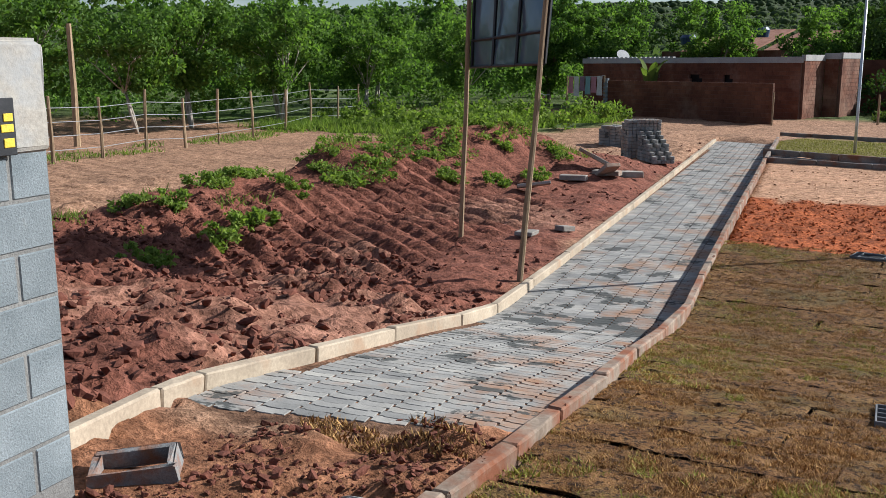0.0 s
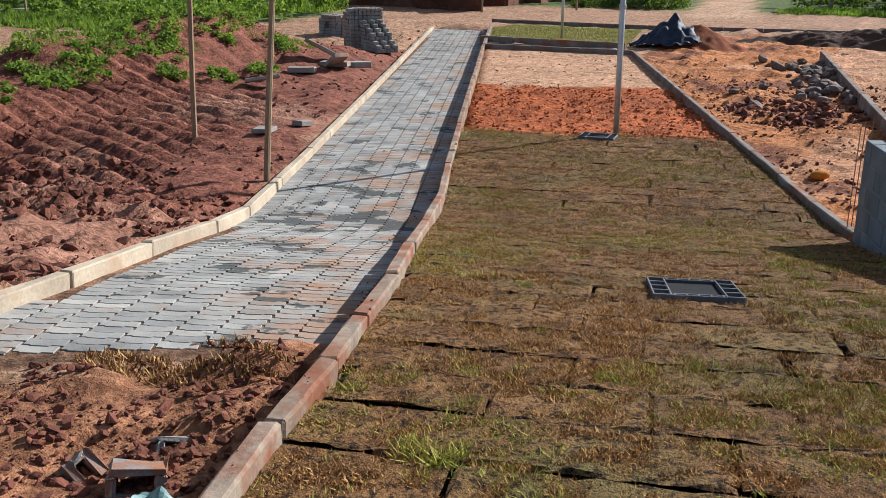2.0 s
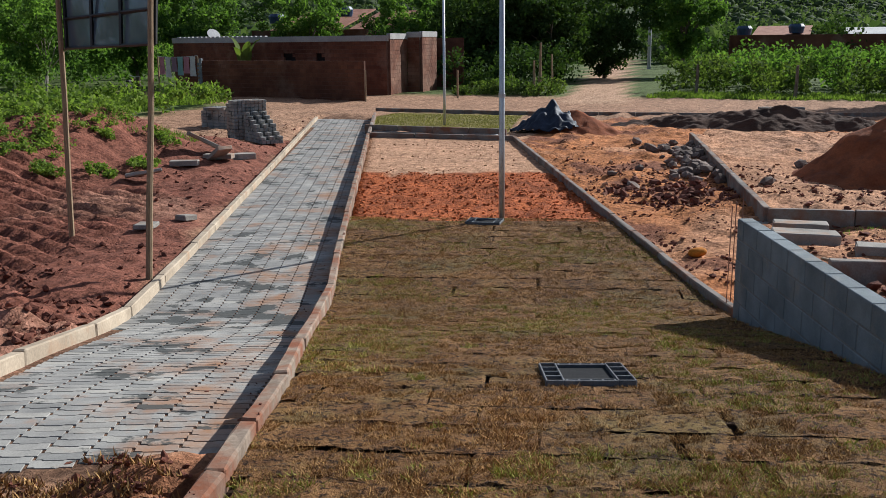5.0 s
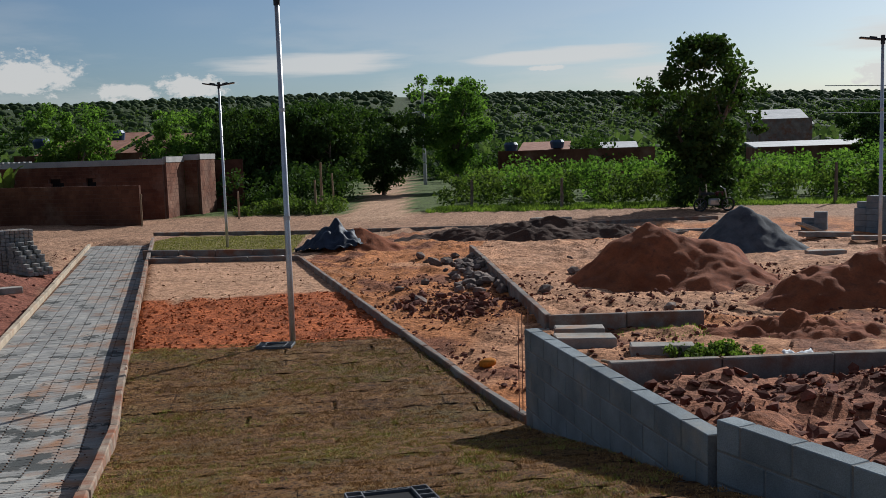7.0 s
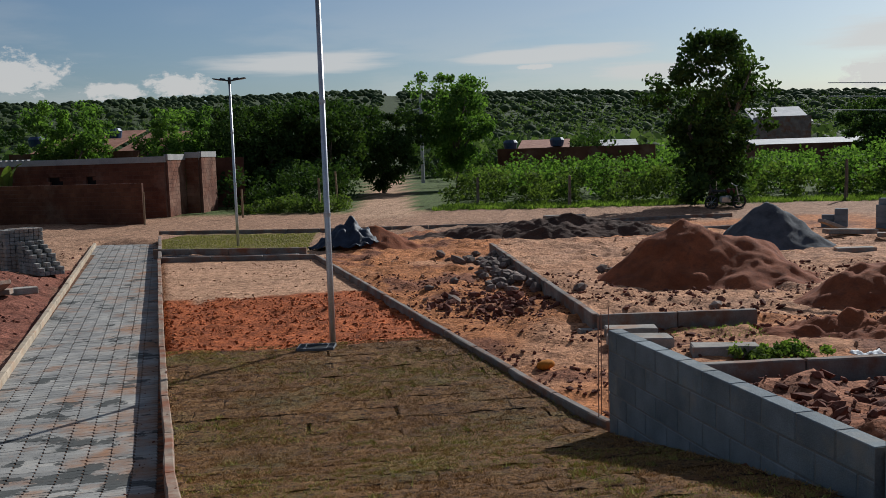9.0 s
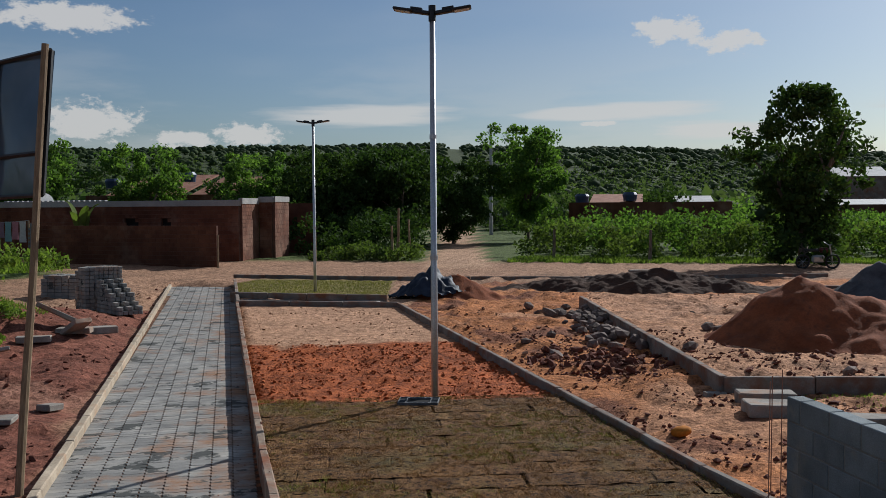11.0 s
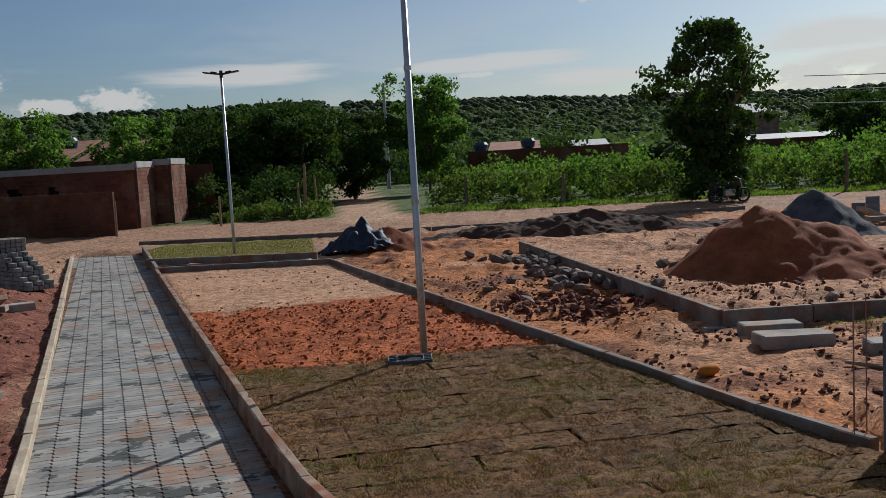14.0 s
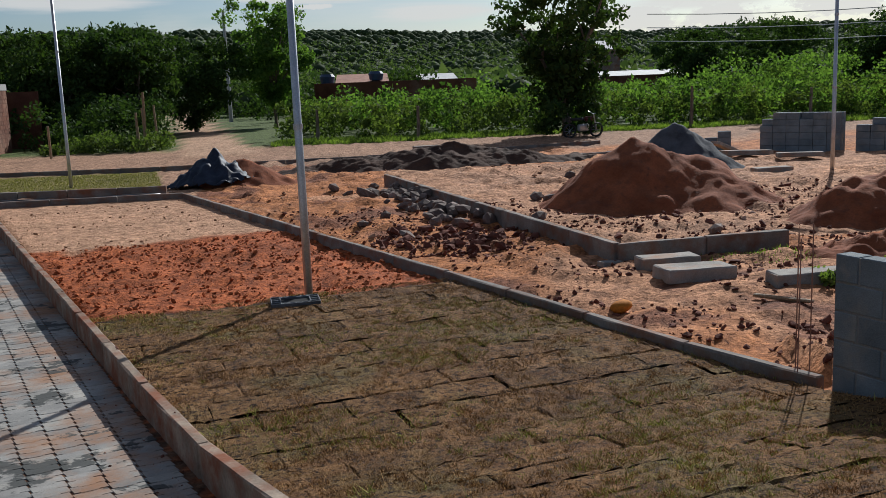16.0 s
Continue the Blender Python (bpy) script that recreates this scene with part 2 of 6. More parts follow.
M_PAVER = paver_material("paver_concrete", "object")
M_PAVER_FAR = paver_material("paver_concrete_joined", "island")
M_KERB = surface("kerb_concrete", (0.32, 0.255, 0.185), (0.49, 0.40, 0.295), 2.2, 40, 0.9, relief=0.002, stain=(1.6, (0.36, 0.20, 0.11), 0.54, 0.78), vary=0.10)
M_KERB_SOIL = surface("kerb_concrete_soiled", (0.16, 0.12, 0.09), (0.35, 0.275, 0.21), 3.5, 34, 0.95, relief=0.005, stain=(3.0, (0.20, 0.075, 0.04), 0.42, 0.62), vary=0.12)
M_KERB_DARK = surface("kerb_concrete_grey", (0.14, 0.122, 0.105), (0.29, 0.255, 0.22), 2.2, 50, 0.9, relief=0.004, stain=(2.6, (0.20, 0.09, 0.05), 0.46, 0.68), vary=0.12)
M_BLOCK = surface("block_concrete", (0.135, 0.158, 0.168), (0.245, 0.275, 0.285), 2.5, 110, 0.9, relief=0.006, stain=(1.6, (0.34, 0.29, 0.22), 0.58, 0.85), vary=0.10)
M_MORTAR = surface("mortar", (0.16, 0.158, 0.15), (0.26, 0.252, 0.235), 3, 60, 0.95, relief=0.008, vary=0)
M_REDMORTAR = surface("red_mortar", (0.10, 0.05, 0.036), (0.20, 0.11, 0.08), 2.0, 40, 0.95, relief=0.006, vary=0)
M_PLASTER = surface("plaster", (0.30, 0.275, 0.235), (0.43, 0.395, 0.34), 2.2, 40, 0.95, relief=0.004, stain=(3.0, (0.32, 0.33, 0.33), 0.45, 0.7), vary=0)
M_SLAB = surface("slab_concrete", (0.20, 0.18, 0.155), (0.36, 0.33, 0.29), 3, 60, 0.9, relief=0.006, stain=(2.0, (0.34, 0.17, 0.09), 0.5, 0.75), vary=0.15)
M_BRICK = surface("clay_brick", (0.085, 0.031, 0.019), (0.20, 0.08, 0.046), 0.8, 26, 0.9, relief=0.006, stain=(0.5, (0.28, 0.17, 0.12), 0.5, 0.8), vary=0.14, per="island")
M_CEMENT = surface("cement_band", (0.30, 0.29, 0.28), (0.42, 0.40, 0.38), 1.2, 30, 0.9, vary=0)
M_STEEL = surface("galvanised_steel", (0.42, 0.43, 0.44), (0.58, 0.59, 0.60), 5, 60, 0.42, 0.75, relief=0.001, vary=0)
M_BLACK = surface("black_metal", (0.015, 0.016, 0.018), (0.035, 0.036, 0.04), 6, 60, 0.5, 0.2, relief=0.001, vary=0)
M_LENS = surface("lamp_lens", (0.5, 0.5, 0.48), (0.6, 0.6, 0.58), 8, 60, 0.25, 0, relief=0.0005, vary=0)
M_WOOD = surface("weathered_timber", (0.20, 0.13, 0.07), (0.38, 0.27, 0.16), 8, 60, 0.8, relief=0.004, vary=0.2, coords="Object", stretch=(6, 6, 0.6))
M_BARK = surface("bark", (0.10, 0.075, 0.055), (0.26, 0.21, 0.17), 5, 30, 0.9, relief=0.01, vary=0.1, coords="Object", stretch=(3, 3, 0.7))
M_PALEBARK = surface("pale_bark", (0.26, 0.22, 0.18), (0.48, 0.43, 0.36), 4, 30, 0.9, relief=0.008, vary=0.1, coords="Object", stretch=(3, 3, 0.7))
M_STONE = surface("stone", (0.085, 0.062, 0.052), (0.23, 0.17, 0.14), 3, 30, 0.85, relief=0.01, vary=0.35)
M_TARP = surface("tarpaulin", (0.006, 0.011, 0.022), (0.028, 0.042, 0.07), 3, 40, 0.62, relief=0.006, vary=0)
M_TARP.node_tree.nodes["Principled BSDF"].inputs["Specular IOR Level"].default_value = 0.25
M_GRAVEL = surface("grey_gravel", (0.045, 0.048, 0.055), (0.11, 0.117, 0.125), 3, 50, 0.9, relief=0.012, vary=0)
M_ROOFTILE = surface("roof_tile", (0.22, 0.10, 0.065), (0.38, 0.20, 0.14), 2, 20, 0.85, vary=0.1)
M_ROOFGREY = surface("fibre_cement_roof", (0.34, 0.34, 0.34), (0.52, 0.51, 0.49), 1.2, 20, 0.8, vary=0)
M_TANK = surface("blue_tank_plastic", (0.02, 0.04, 0.09), (0.04, 0.08, 0.16), 2, 20, 0.45, vary=0)
# near-black colour standing in for shade in openings and hollows
M_DARK = surface("painted_shade", (0.01, 0.01, 0.011), (0.02, 0.02, 0.02), 2, 20, 0.9, vary=0)
M_OCHRE = surface("ochre_plastic", (0.42, 0.14, 0.015), (0.58, 0.22, 0.03), 4, 40, 0.85, vary=0)
M_RUBBER = surface("rubber", (0.012, 0.012, 0.012), (0.03, 0.03, 0.03), 6, 60, 0.7, vary=0)
M_REDPAINT = surface("red_paint", (0.06, 0.008, 0.007), (0.10, 0.012, 0.01), 6, 60, 0.3, vary=0)
M_GRASSDRY = leaf_material("dry_turf", (0.15, 0.069, 0.028), (0.57, 0.35, 0.155), 0.0, 0.95)
M_GRASSGREEN = leaf_material("green_turf", (0.17, 0.17, 0.035), (0.44, 0.42, 0.13), 0.08, 0.9)
M_TALLGRASS = leaf_material("tall_grass", (0.085, 0.14, 0.03), (0.22, 0.29, 0.085), 0.4, 0.6)
M_LEAF = leaf_material("leaf", (0.055, 0.11, 0.03), (0.15, 0.24, 0.07), 0.45, 0.45)
M_LEAFDARK = leaf_material("leaf_dark", (0.026, 0.052, 0.018), (0.07, 0.115, 0.036), 0.25, 0.5)
M_LEAFBRIGHT = leaf_material("leaf_bright", (0.045, 0.075, 0.022), (0.15, 0.20, 0.065), 0.35, 0.45)
# leaf colour lightened and greyed: the distance haze is put into it
M_FOREST = leaf_material("hazy_forest_leaf", (0.045, 0.072, 0.038), (0.11, 0.145, 0.075), 0.35, 0.6)
M_TURFSOIL = surface("turf_soil", (0.127, 0.056, 0.022), (0.315, 0.167, 0.066), 5.0, 75, 0.95, relief=0.05, stain=(0.9, (0.16, 0.125, 0.045), 0.50, 0.70), vary=0.14, moss=(26.0, (0.03, 0.016, 0.009), 0.49, 0.59))


def glossy_sheet():
    """The blank back of a stretched vinyl banner: dark, slightly shiny and rippled, a little light comes through."""
    m, n, l, b = material("banner_vinyl", 0.16)
    big = noise_fac(n, l, 1.3, 3, 0.5, "Object")
    l.new(ramp(n, l, big, [(0.3, (0.05, 0.07, 0.09)), (0.7, (0.11, 0.14, 0.17))]), b.inputs["Base Color"])
    bump(n, l, b, big, 0.05, 0.5)
    return m


M_BANNER = glossy_sheet()
M_PIPE = surface("black_pipe", (0.012, 0.012, 0.014), (0.03, 0.03, 0.034), 6, 60, 0.4, vary=0)
M_WHITE = surface("white_cloth", (0.6, 0.6, 0.6), (0.8, 0.8, 0.79), 6, 60, 0.9, vary=0)
M_YELLOW = surface("yellow_print", (0.65, 0.45, 0.03), (0.75, 0.55, 0.05), 6, 60, 0.6, vary=0)
CLOTHS = [surface("cloth_%s" % k, tuple(v * 0.8 for v in c), c, 5, 60, 0.95, vary=0) for k, c in
          (("pink", (0.55, 0.26, 0.30)), ("white", (0.7, 0.7, 0.68)), ("mauve", (0.30, 0.20, 0.26)), ("teal", (0.25, 0.45, 0.45)))]

# ---------------------------------------------------------------- mesh helpers
rng = np.random.default_rng(7)


def part(name, bm, mat, parent=None, label="", smooth=False):
    """Links a bmesh as one mesh object, under a thing or a part."""
    me = bpy.data.meshes.new(name)
    bm.to_mesh(me)
    bm.free()
    me.materials.append(mat)
    if smooth:
        me.polygons.foreach_set("use_smooth", [True] * len(me.polygons))
    ob = new(name, me)
    if parent:
        ob.parent = parent
    if label:
        tagged(ob, label)
    return ob


def arrays(name, verts, faces, mat, parent=None, smooth=False):
    """One mesh object from numpy vertices and equal-sided faces."""
    faces = np.asarray(faces, np.int32)
    k = faces.shape[1]
    me = bpy.data.meshes.new(name)
    me.vertices.add(len(verts))
    me.vertices.foreach_set("co", np.asarray(verts, np.float32).ravel())
    me.loops.add(faces.size)
    me.loops.foreach_set("vertex_index", faces.ravel())
    me.polygons.add(len(faces))
    me.polygons.foreach_set("loop_start", np.arange(len(faces), dtype=np.int32) * k)
    me.polygons.foreach_set("use_smooth", np.full(len(faces), bool(smooth)))
    me.update(calc_edges=True)
    me.materials.append(mat)
    ob = new(name, me)
    if parent:
        ob.parent = parent
    return ob


def box(bm, size, at=(0, 0, 0), bevel=0.0, turn=None):
    m = Matrix.Translation(at) @ (turn or Matrix()) @ Matrix.Diagonal((*size, 1))
    r = bmesh.ops.create_cube(bm, size=1.0, matrix=m)
    if bevel:
        edges = list({e for v in r["verts"] for e in v.link_edges})
        bmesh.ops.bevel(bm, geom=edges, offset=bevel, segments=1, affect="EDGES", clamp_overlap=True)
    return r["verts"]


def tube(bm, pts, radii, sides=8):
    """A tapered tube through the points."""
    rings = []
    for i, p in enumerate(pts):
        a, b = Vector(pts[max(i - 1, 0)]), Vector(pts[min(i + 1, len(pts) - 1)])
        q = (b - a).to_track_quat("Z", "Y")
        rings.append([bm.verts.new(Vector(p) + q @ Vector((radii[i] * math.cos(t), radii[i] * math.sin(t), 0)))
                      for t in (2 * math.pi * k / sides for k in range(sides))])
    for a, b in zip(rings, rings[1:]):
        for k in range(sides):
            bm.faces.new((a[k], a[(k + 1) % sides], b[(k + 1) % sides], b[k]))
    bm.faces.new(rings[0][::-1])
    bm.faces.new(rings[-1])


def jitter(bm, amount, seed=0):
    r = random.Random(seed)
    for v in bm.verts:
        v.co += Vector((r.uniform(-1, 1), r.uniform(-1, 1), r.uniform(-1, 1))) * amount


def stone_mesh(name, mat, seed, size=1.0):
    bm = bmesh.new()
    bmesh.ops.create_icosphere(bm, subdivisions=1, radius=0.5 * size)
    r = random.Random(seed)
    for v in bm.verts:
        v.co = Vector((v.co.x * r.uniform(0.75, 1.2), v.co.y * r.uniform(0.75, 1.2), v.co.z * r.uniform(0.6, 1.0)))
    me = bpy.data.meshes.new(name)
    bm.to_mesh(me)
    bm.free()
    me.materials.append(mat)
    return me


def vnoise(x, y, seed=0):
    """Smooth value noise in the plane, -1 to 1."""
    xi, yi = np.floor(x).astype(np.int64), np.floor(y).astype(np.int64)
    fx, fy = x - xi, y - yi
    fx, fy = fx * fx * (3 - 2 * fx), fy * fy * (3 - 2 * fy)

    def hsh(a, b):
        h = (a * 374761393 + b * 668265263 + seed * 974711) & 0x7FFFFFFF
        h = ((h ^ (h >> 13)) * 1274126177) & 0x7FFFFFFF
        return ((h ^ (h >> 16)) & 0xFFFF) / 32767.5 - 1.0
    return (hsh(xi, yi) * (1 - fx) + hsh(xi + 1, yi) * fx) * (1 - fy) + (hsh(xi, yi + 1) * (1 - fx) + hsh(xi + 1, yi + 1) * fx) * fy


def fbm(x, y, scale, octaves=4, seed=0):
    out, amp = 0.0, 1.0
    for o in range(octaves):
        out = out + amp * vnoise(x * scale, y * scale, seed + o)
        scale, amp = scale * 2.03, amp * 0.5
    return out


def smooth(a, lo, hi):
    t = np.clip((a - lo) / (hi - lo), 0, 1)
    return t * t * (3 - 2 * t)


# ---------------------------------------------------------------- the plan
LEFT = [(1.15, -0.75), (0.41, 0.47), (0.2, 0.86), (-0.15, 1.95), (-0.70, 3.16), (-1.45, 4.7), (-2.08, 5.9), (-2.75, 7.3), (-3.55, 9.05), (-5.83, 13.9), (-13.35, 29.75)]      # inner edge of the kerb
RIGHT = [(3.05, -0.6), (2.67, 0.41), (2.44, 1.06), (2.17, 1.70), (1.78, 2.62), (1.2, 3.78), (0.43, 5.33), (-0.43, 7.17), (-1.13, 8.6), (-3.05, 12.66), (-8.0, 23.2)]
RIGHT_END = [(-8.0, 23.2), (-11.3, 30.3)]
LAWN_KERB = [(-3.53, 23.5), (3.93, 7.62)]
PLOT_KERB = [(1.15, 24.6), (3.87, 13.05), (6.3, 13.45)]
WALL = [(3.98, 7.48), (5.35, 3.99), (6.85, 1.95)]
CREST = [(-7.6, 1.6, 0.2), (-9.4, 4.9, 0.55), (-10.1, 7.0, 0.72), (-10.9, 8.9, 0.5), (-11.6, 10.6, 0.85), (-11.9, 12.3, 1.0), (-12.2, 14.2, 1.3), (-11.7, 16.4, 1.2), (-10.2, 17.8, 0.5)]


def along(points, x, y):
    """Distance to a polyline, on which side (left of its way is +), and the third value there."""
    best, side, val = np.full(np.shape(x), 1e9), np.zeros(np.shape(x)), np.zeros(np.shape(x))
    for p, q in zip(points, points[1:]):
        dx, dy = q[0] - p[0], q[1] - p[1]
        ll = dx * dx + dy * dy
        t = np.clip(((x - p[0]) * dx + (y - p[1]) * dy) / ll, 0, 1)
        ex, ey = x - p[0] - t * dx, y - p[1] - t * dy
        d = np.hypot(ex, ey)
        s = np.sign(dx * ey - dy * ex)
        near = d < best
        best, side = np.where(near, d, best), np.where(near, s, side)
        if len(p) > 2:
            val = np.where(near, p[2] + t * (q[2] - p[2]), val)
    return best, side, val


SLOPE_AT = np.arange(-8.0, 9.0, 0.05)
SLOPE_Z = np.interp(SLOPE_AT, (-60, -3, -1, 0, 0.6, 1.15, 2.2, 2.8, 3.6, 4.3, 5.0, 5.5, 6.2, 6.8, 60), (1.13, 1.12, 1.075, 1.01, 0.945, 0.885, 0.745, 0.64, 0.51, 0.38, 0.24, 0.14, 0.03, 0.0, 0.0))
SLOPE_Z = np.convolve(np.pad(SLOPE_Z, 6, mode="edge"), np.ones(13) / 13, "valid")


def ramp_height(x, y):
    """The made ground: level, with a bank that rises to where the camera stands."""
    return np.interp(0.957 * y - 0.29 * x, SLOPE_AT, SLOPE_Z)


def far_height(x, y):
    """Low wooded hills behind."""
    r = np.hypot(x, y)
    ang = np.arctan2(x, np.maximum(y, 1))
    hill = np.interp(ang, (-0.9, -0.59, -0.26, -0.1, 0.03, 0.24, 0.47, 0.9), (58, 61, 69, 64, 59.5, 49.5, 47, 44)) + 0.7 * np.sin(ang * 31 + 2)
    z = smooth(r, 110, 1150) ** 1.15 * hill
    return z * smooth(y + 0.5 * r, 40, 160)


def poly_x(points, y):
    pts = sorted(points, key=lambda p: p[1])
    return np.interp(y, [p[1] for p in pts], [p[0] for p in pts])


def on_path(x, y, grow=0.0):
    xr = np.where(y < 23.2, poly_x(RIGHT, y), poly_x(RIGHT_END, y))
    return (x > poly_x(LEFT, y) - grow) & (x < xr + grow) & (y < 30.4) & (y > np.maximum(0.6, 0.7 + 0.75 * (x - 0.9)))


def on_lawn(x, y):
    top = 11.98 + 0.29 * x
    right = np.where(y > 7.6, poly_x(LAWN_KERB, y), poly_x(WALL, y) - 0.05)
    return (x > poly_x(RIGHT, y) + 0.06) & (x < right - 0.04) & (y < top) & (y > -4)


def on_strip(x, y):
    front, back = 24.92 - 0.068 * (x + 4.2), 32.3 - 0.063 * (x + 6.0)
    return (y > front) & (y < back) & (x > poly_x(RIGHT_END, y) + 0.12) & (x < -4.25 - 0.24 * (y - 24.8))


def ground_height(x, y, detail=True):
    x, y = np.asarray(x, float), np.asarray(y, float)
    z = ramp_height(x, y) + far_height(x, y)
    d, s, h = along(CREST, x, y)
    front = x > poly_x(CREST, y)
    w = 0.9 + 1.35 * smooth(x - poly_x(CREST, y), -0.6, 1.2)
    lump = 1.0 + 0.22 * fbm(x, y, 0.55, 3, 5)
    z = z + h * lump * np.exp(-(d / w) ** 2) * smooth(poly_x(LEFT, np.clip(y, -0.6, 29)) - x, 0.15, 1.6)
    left = x < poly_x(LEFT, np.clip(y, -0.6, 29)) - 0.1
    if detail:
        path, lawn, strip = on_path(x, y, 0.14), on_lawn(x, y), on_strip(x, y)
        near = smooth(np.hypot(x + 2, y - 10), 60, 30)
        rough = 0.05 * fbm(x, y, 0.9, 3, 11) + 0.035 * fbm(x, y, 4.0, 2, 21)
        clods = np.where(left & (y < 8), np.maximum(fbm(x, y, 2.6, 4, 31), -0.2) * 0.13 * smooth(y, 8.5, 4.0), 0)
        site = (x > poly_x(LAWN_KERB, np.clip(y, 7.75, 24.4)) + 0.2) & (y < 34)
        clods = clods + np.where(site, np.maximum(fbm(x, y, 1.7, 3, 41) - 0.15, 0) * 0.10, 0)
        wallside = (x > poly_x(WALL, np.clip(y, 1.4, 7.5)) + 0.2) & (y < 10.2)
        clods = clods + np.where(wallside, np.maximum(fbm(x, y, 1.5, 3, 43) + 0.1, 0) * 0.16, 0)
        filled = smooth(x - poly_x(WALL, np.clip(y, 1.95, 7.48)), 0.3, 0.75) * smooth(7.53 + 0.212 * x - y, 0.1, 0.3) * smooth(x, 13.0, 12.0)
        clods = clods + np.maximum(0.33 - ramp_height(x, y), 0) * filled
        groove = np.sin((y + 0.2 * x + 0.035 * (x + 7) ** 2) * 2 * math.pi / 0.42 + 0.7 * fbm(x, y, 0.4, 2, 3)) * 0.07
        groove = groove * np.where(front & (y > 4.2) & (y < 12.5), smooth(d, 0.5, 1.2) * smooth(d, 6.0, 4.6), 0)
        bed = (~path) & (~lawn) & (~strip) & (x > poly_x(RIGHT, np.clip(y, -0.6, 23.2))) & (x < poly_x(LAWN_KERB, np.clip(y, 7.75, 24.4))) & (y < 24.5)
        orange = bed & (y < 17.55 + 0.27 * x)
        z = z + near * np.where(path | lawn | strip, 0, np.where(bed, np.where(orange, 0.055, 0.014) * fbm(x, y, 2.6, 4, 51), rough + clods + groove))
        verge = smooth(x - poly_x(LEFT, np.clip(y, -1.5, 29)), -0.9, -0.15) * (x < poly_x(LEFT, np.clip(y, -1.5, 29)) + 0.02) * (y < 29.5) * (y > -3)
        z = z - np.where(path, 0, 0.10 * verge)
        raw = (y <= 1.2) & (y > -1.4) & (x > poly_x(LEFT, y)) & (x < poly_x(RIGHT, y)) & ~path
        z = z - np.where(path, 0.107, 0) - np.where(raw, 0.105, 0) + np.where(lawn, 0.012, 0)
        # the raw end of the path
        heap = 0.11 * np.exp(-((x - 2.0) / 0.30) ** 2 - ((y - 1.05) / 0.2) ** 2) + 0.05 * np.exp(-((x - 1.35) / 0.3) ** 2 - ((y - 0.75) / 0.15) ** 2) + 0.07 * np.exp(-((x - 2.15) / 0.4) ** 2 - ((y - 0.5) / 0.35) ** 2)
        z = z + heap * (1 + 0.8 * fbm(x, y, 6, 3, 61))
    return z


def gz(x, y):
    return float(ground_height(np.array([x]), np.array([y]))[0])


def axis(lo, hi, step, out_lo, out_hi, growth=1.16):
    mid = list(np.arange(lo, hi + 1e-6, step))
    a, s, v = [], step, lo
    while v > out_lo:
        s *= growth
        v -= s
        a.append(v)
    b, s, v = [], step, mid[-1]
    while v < out_hi:
        s *= growth
        v += s
        b.append(v)
    return np.array(a[::-1] + mid + b)


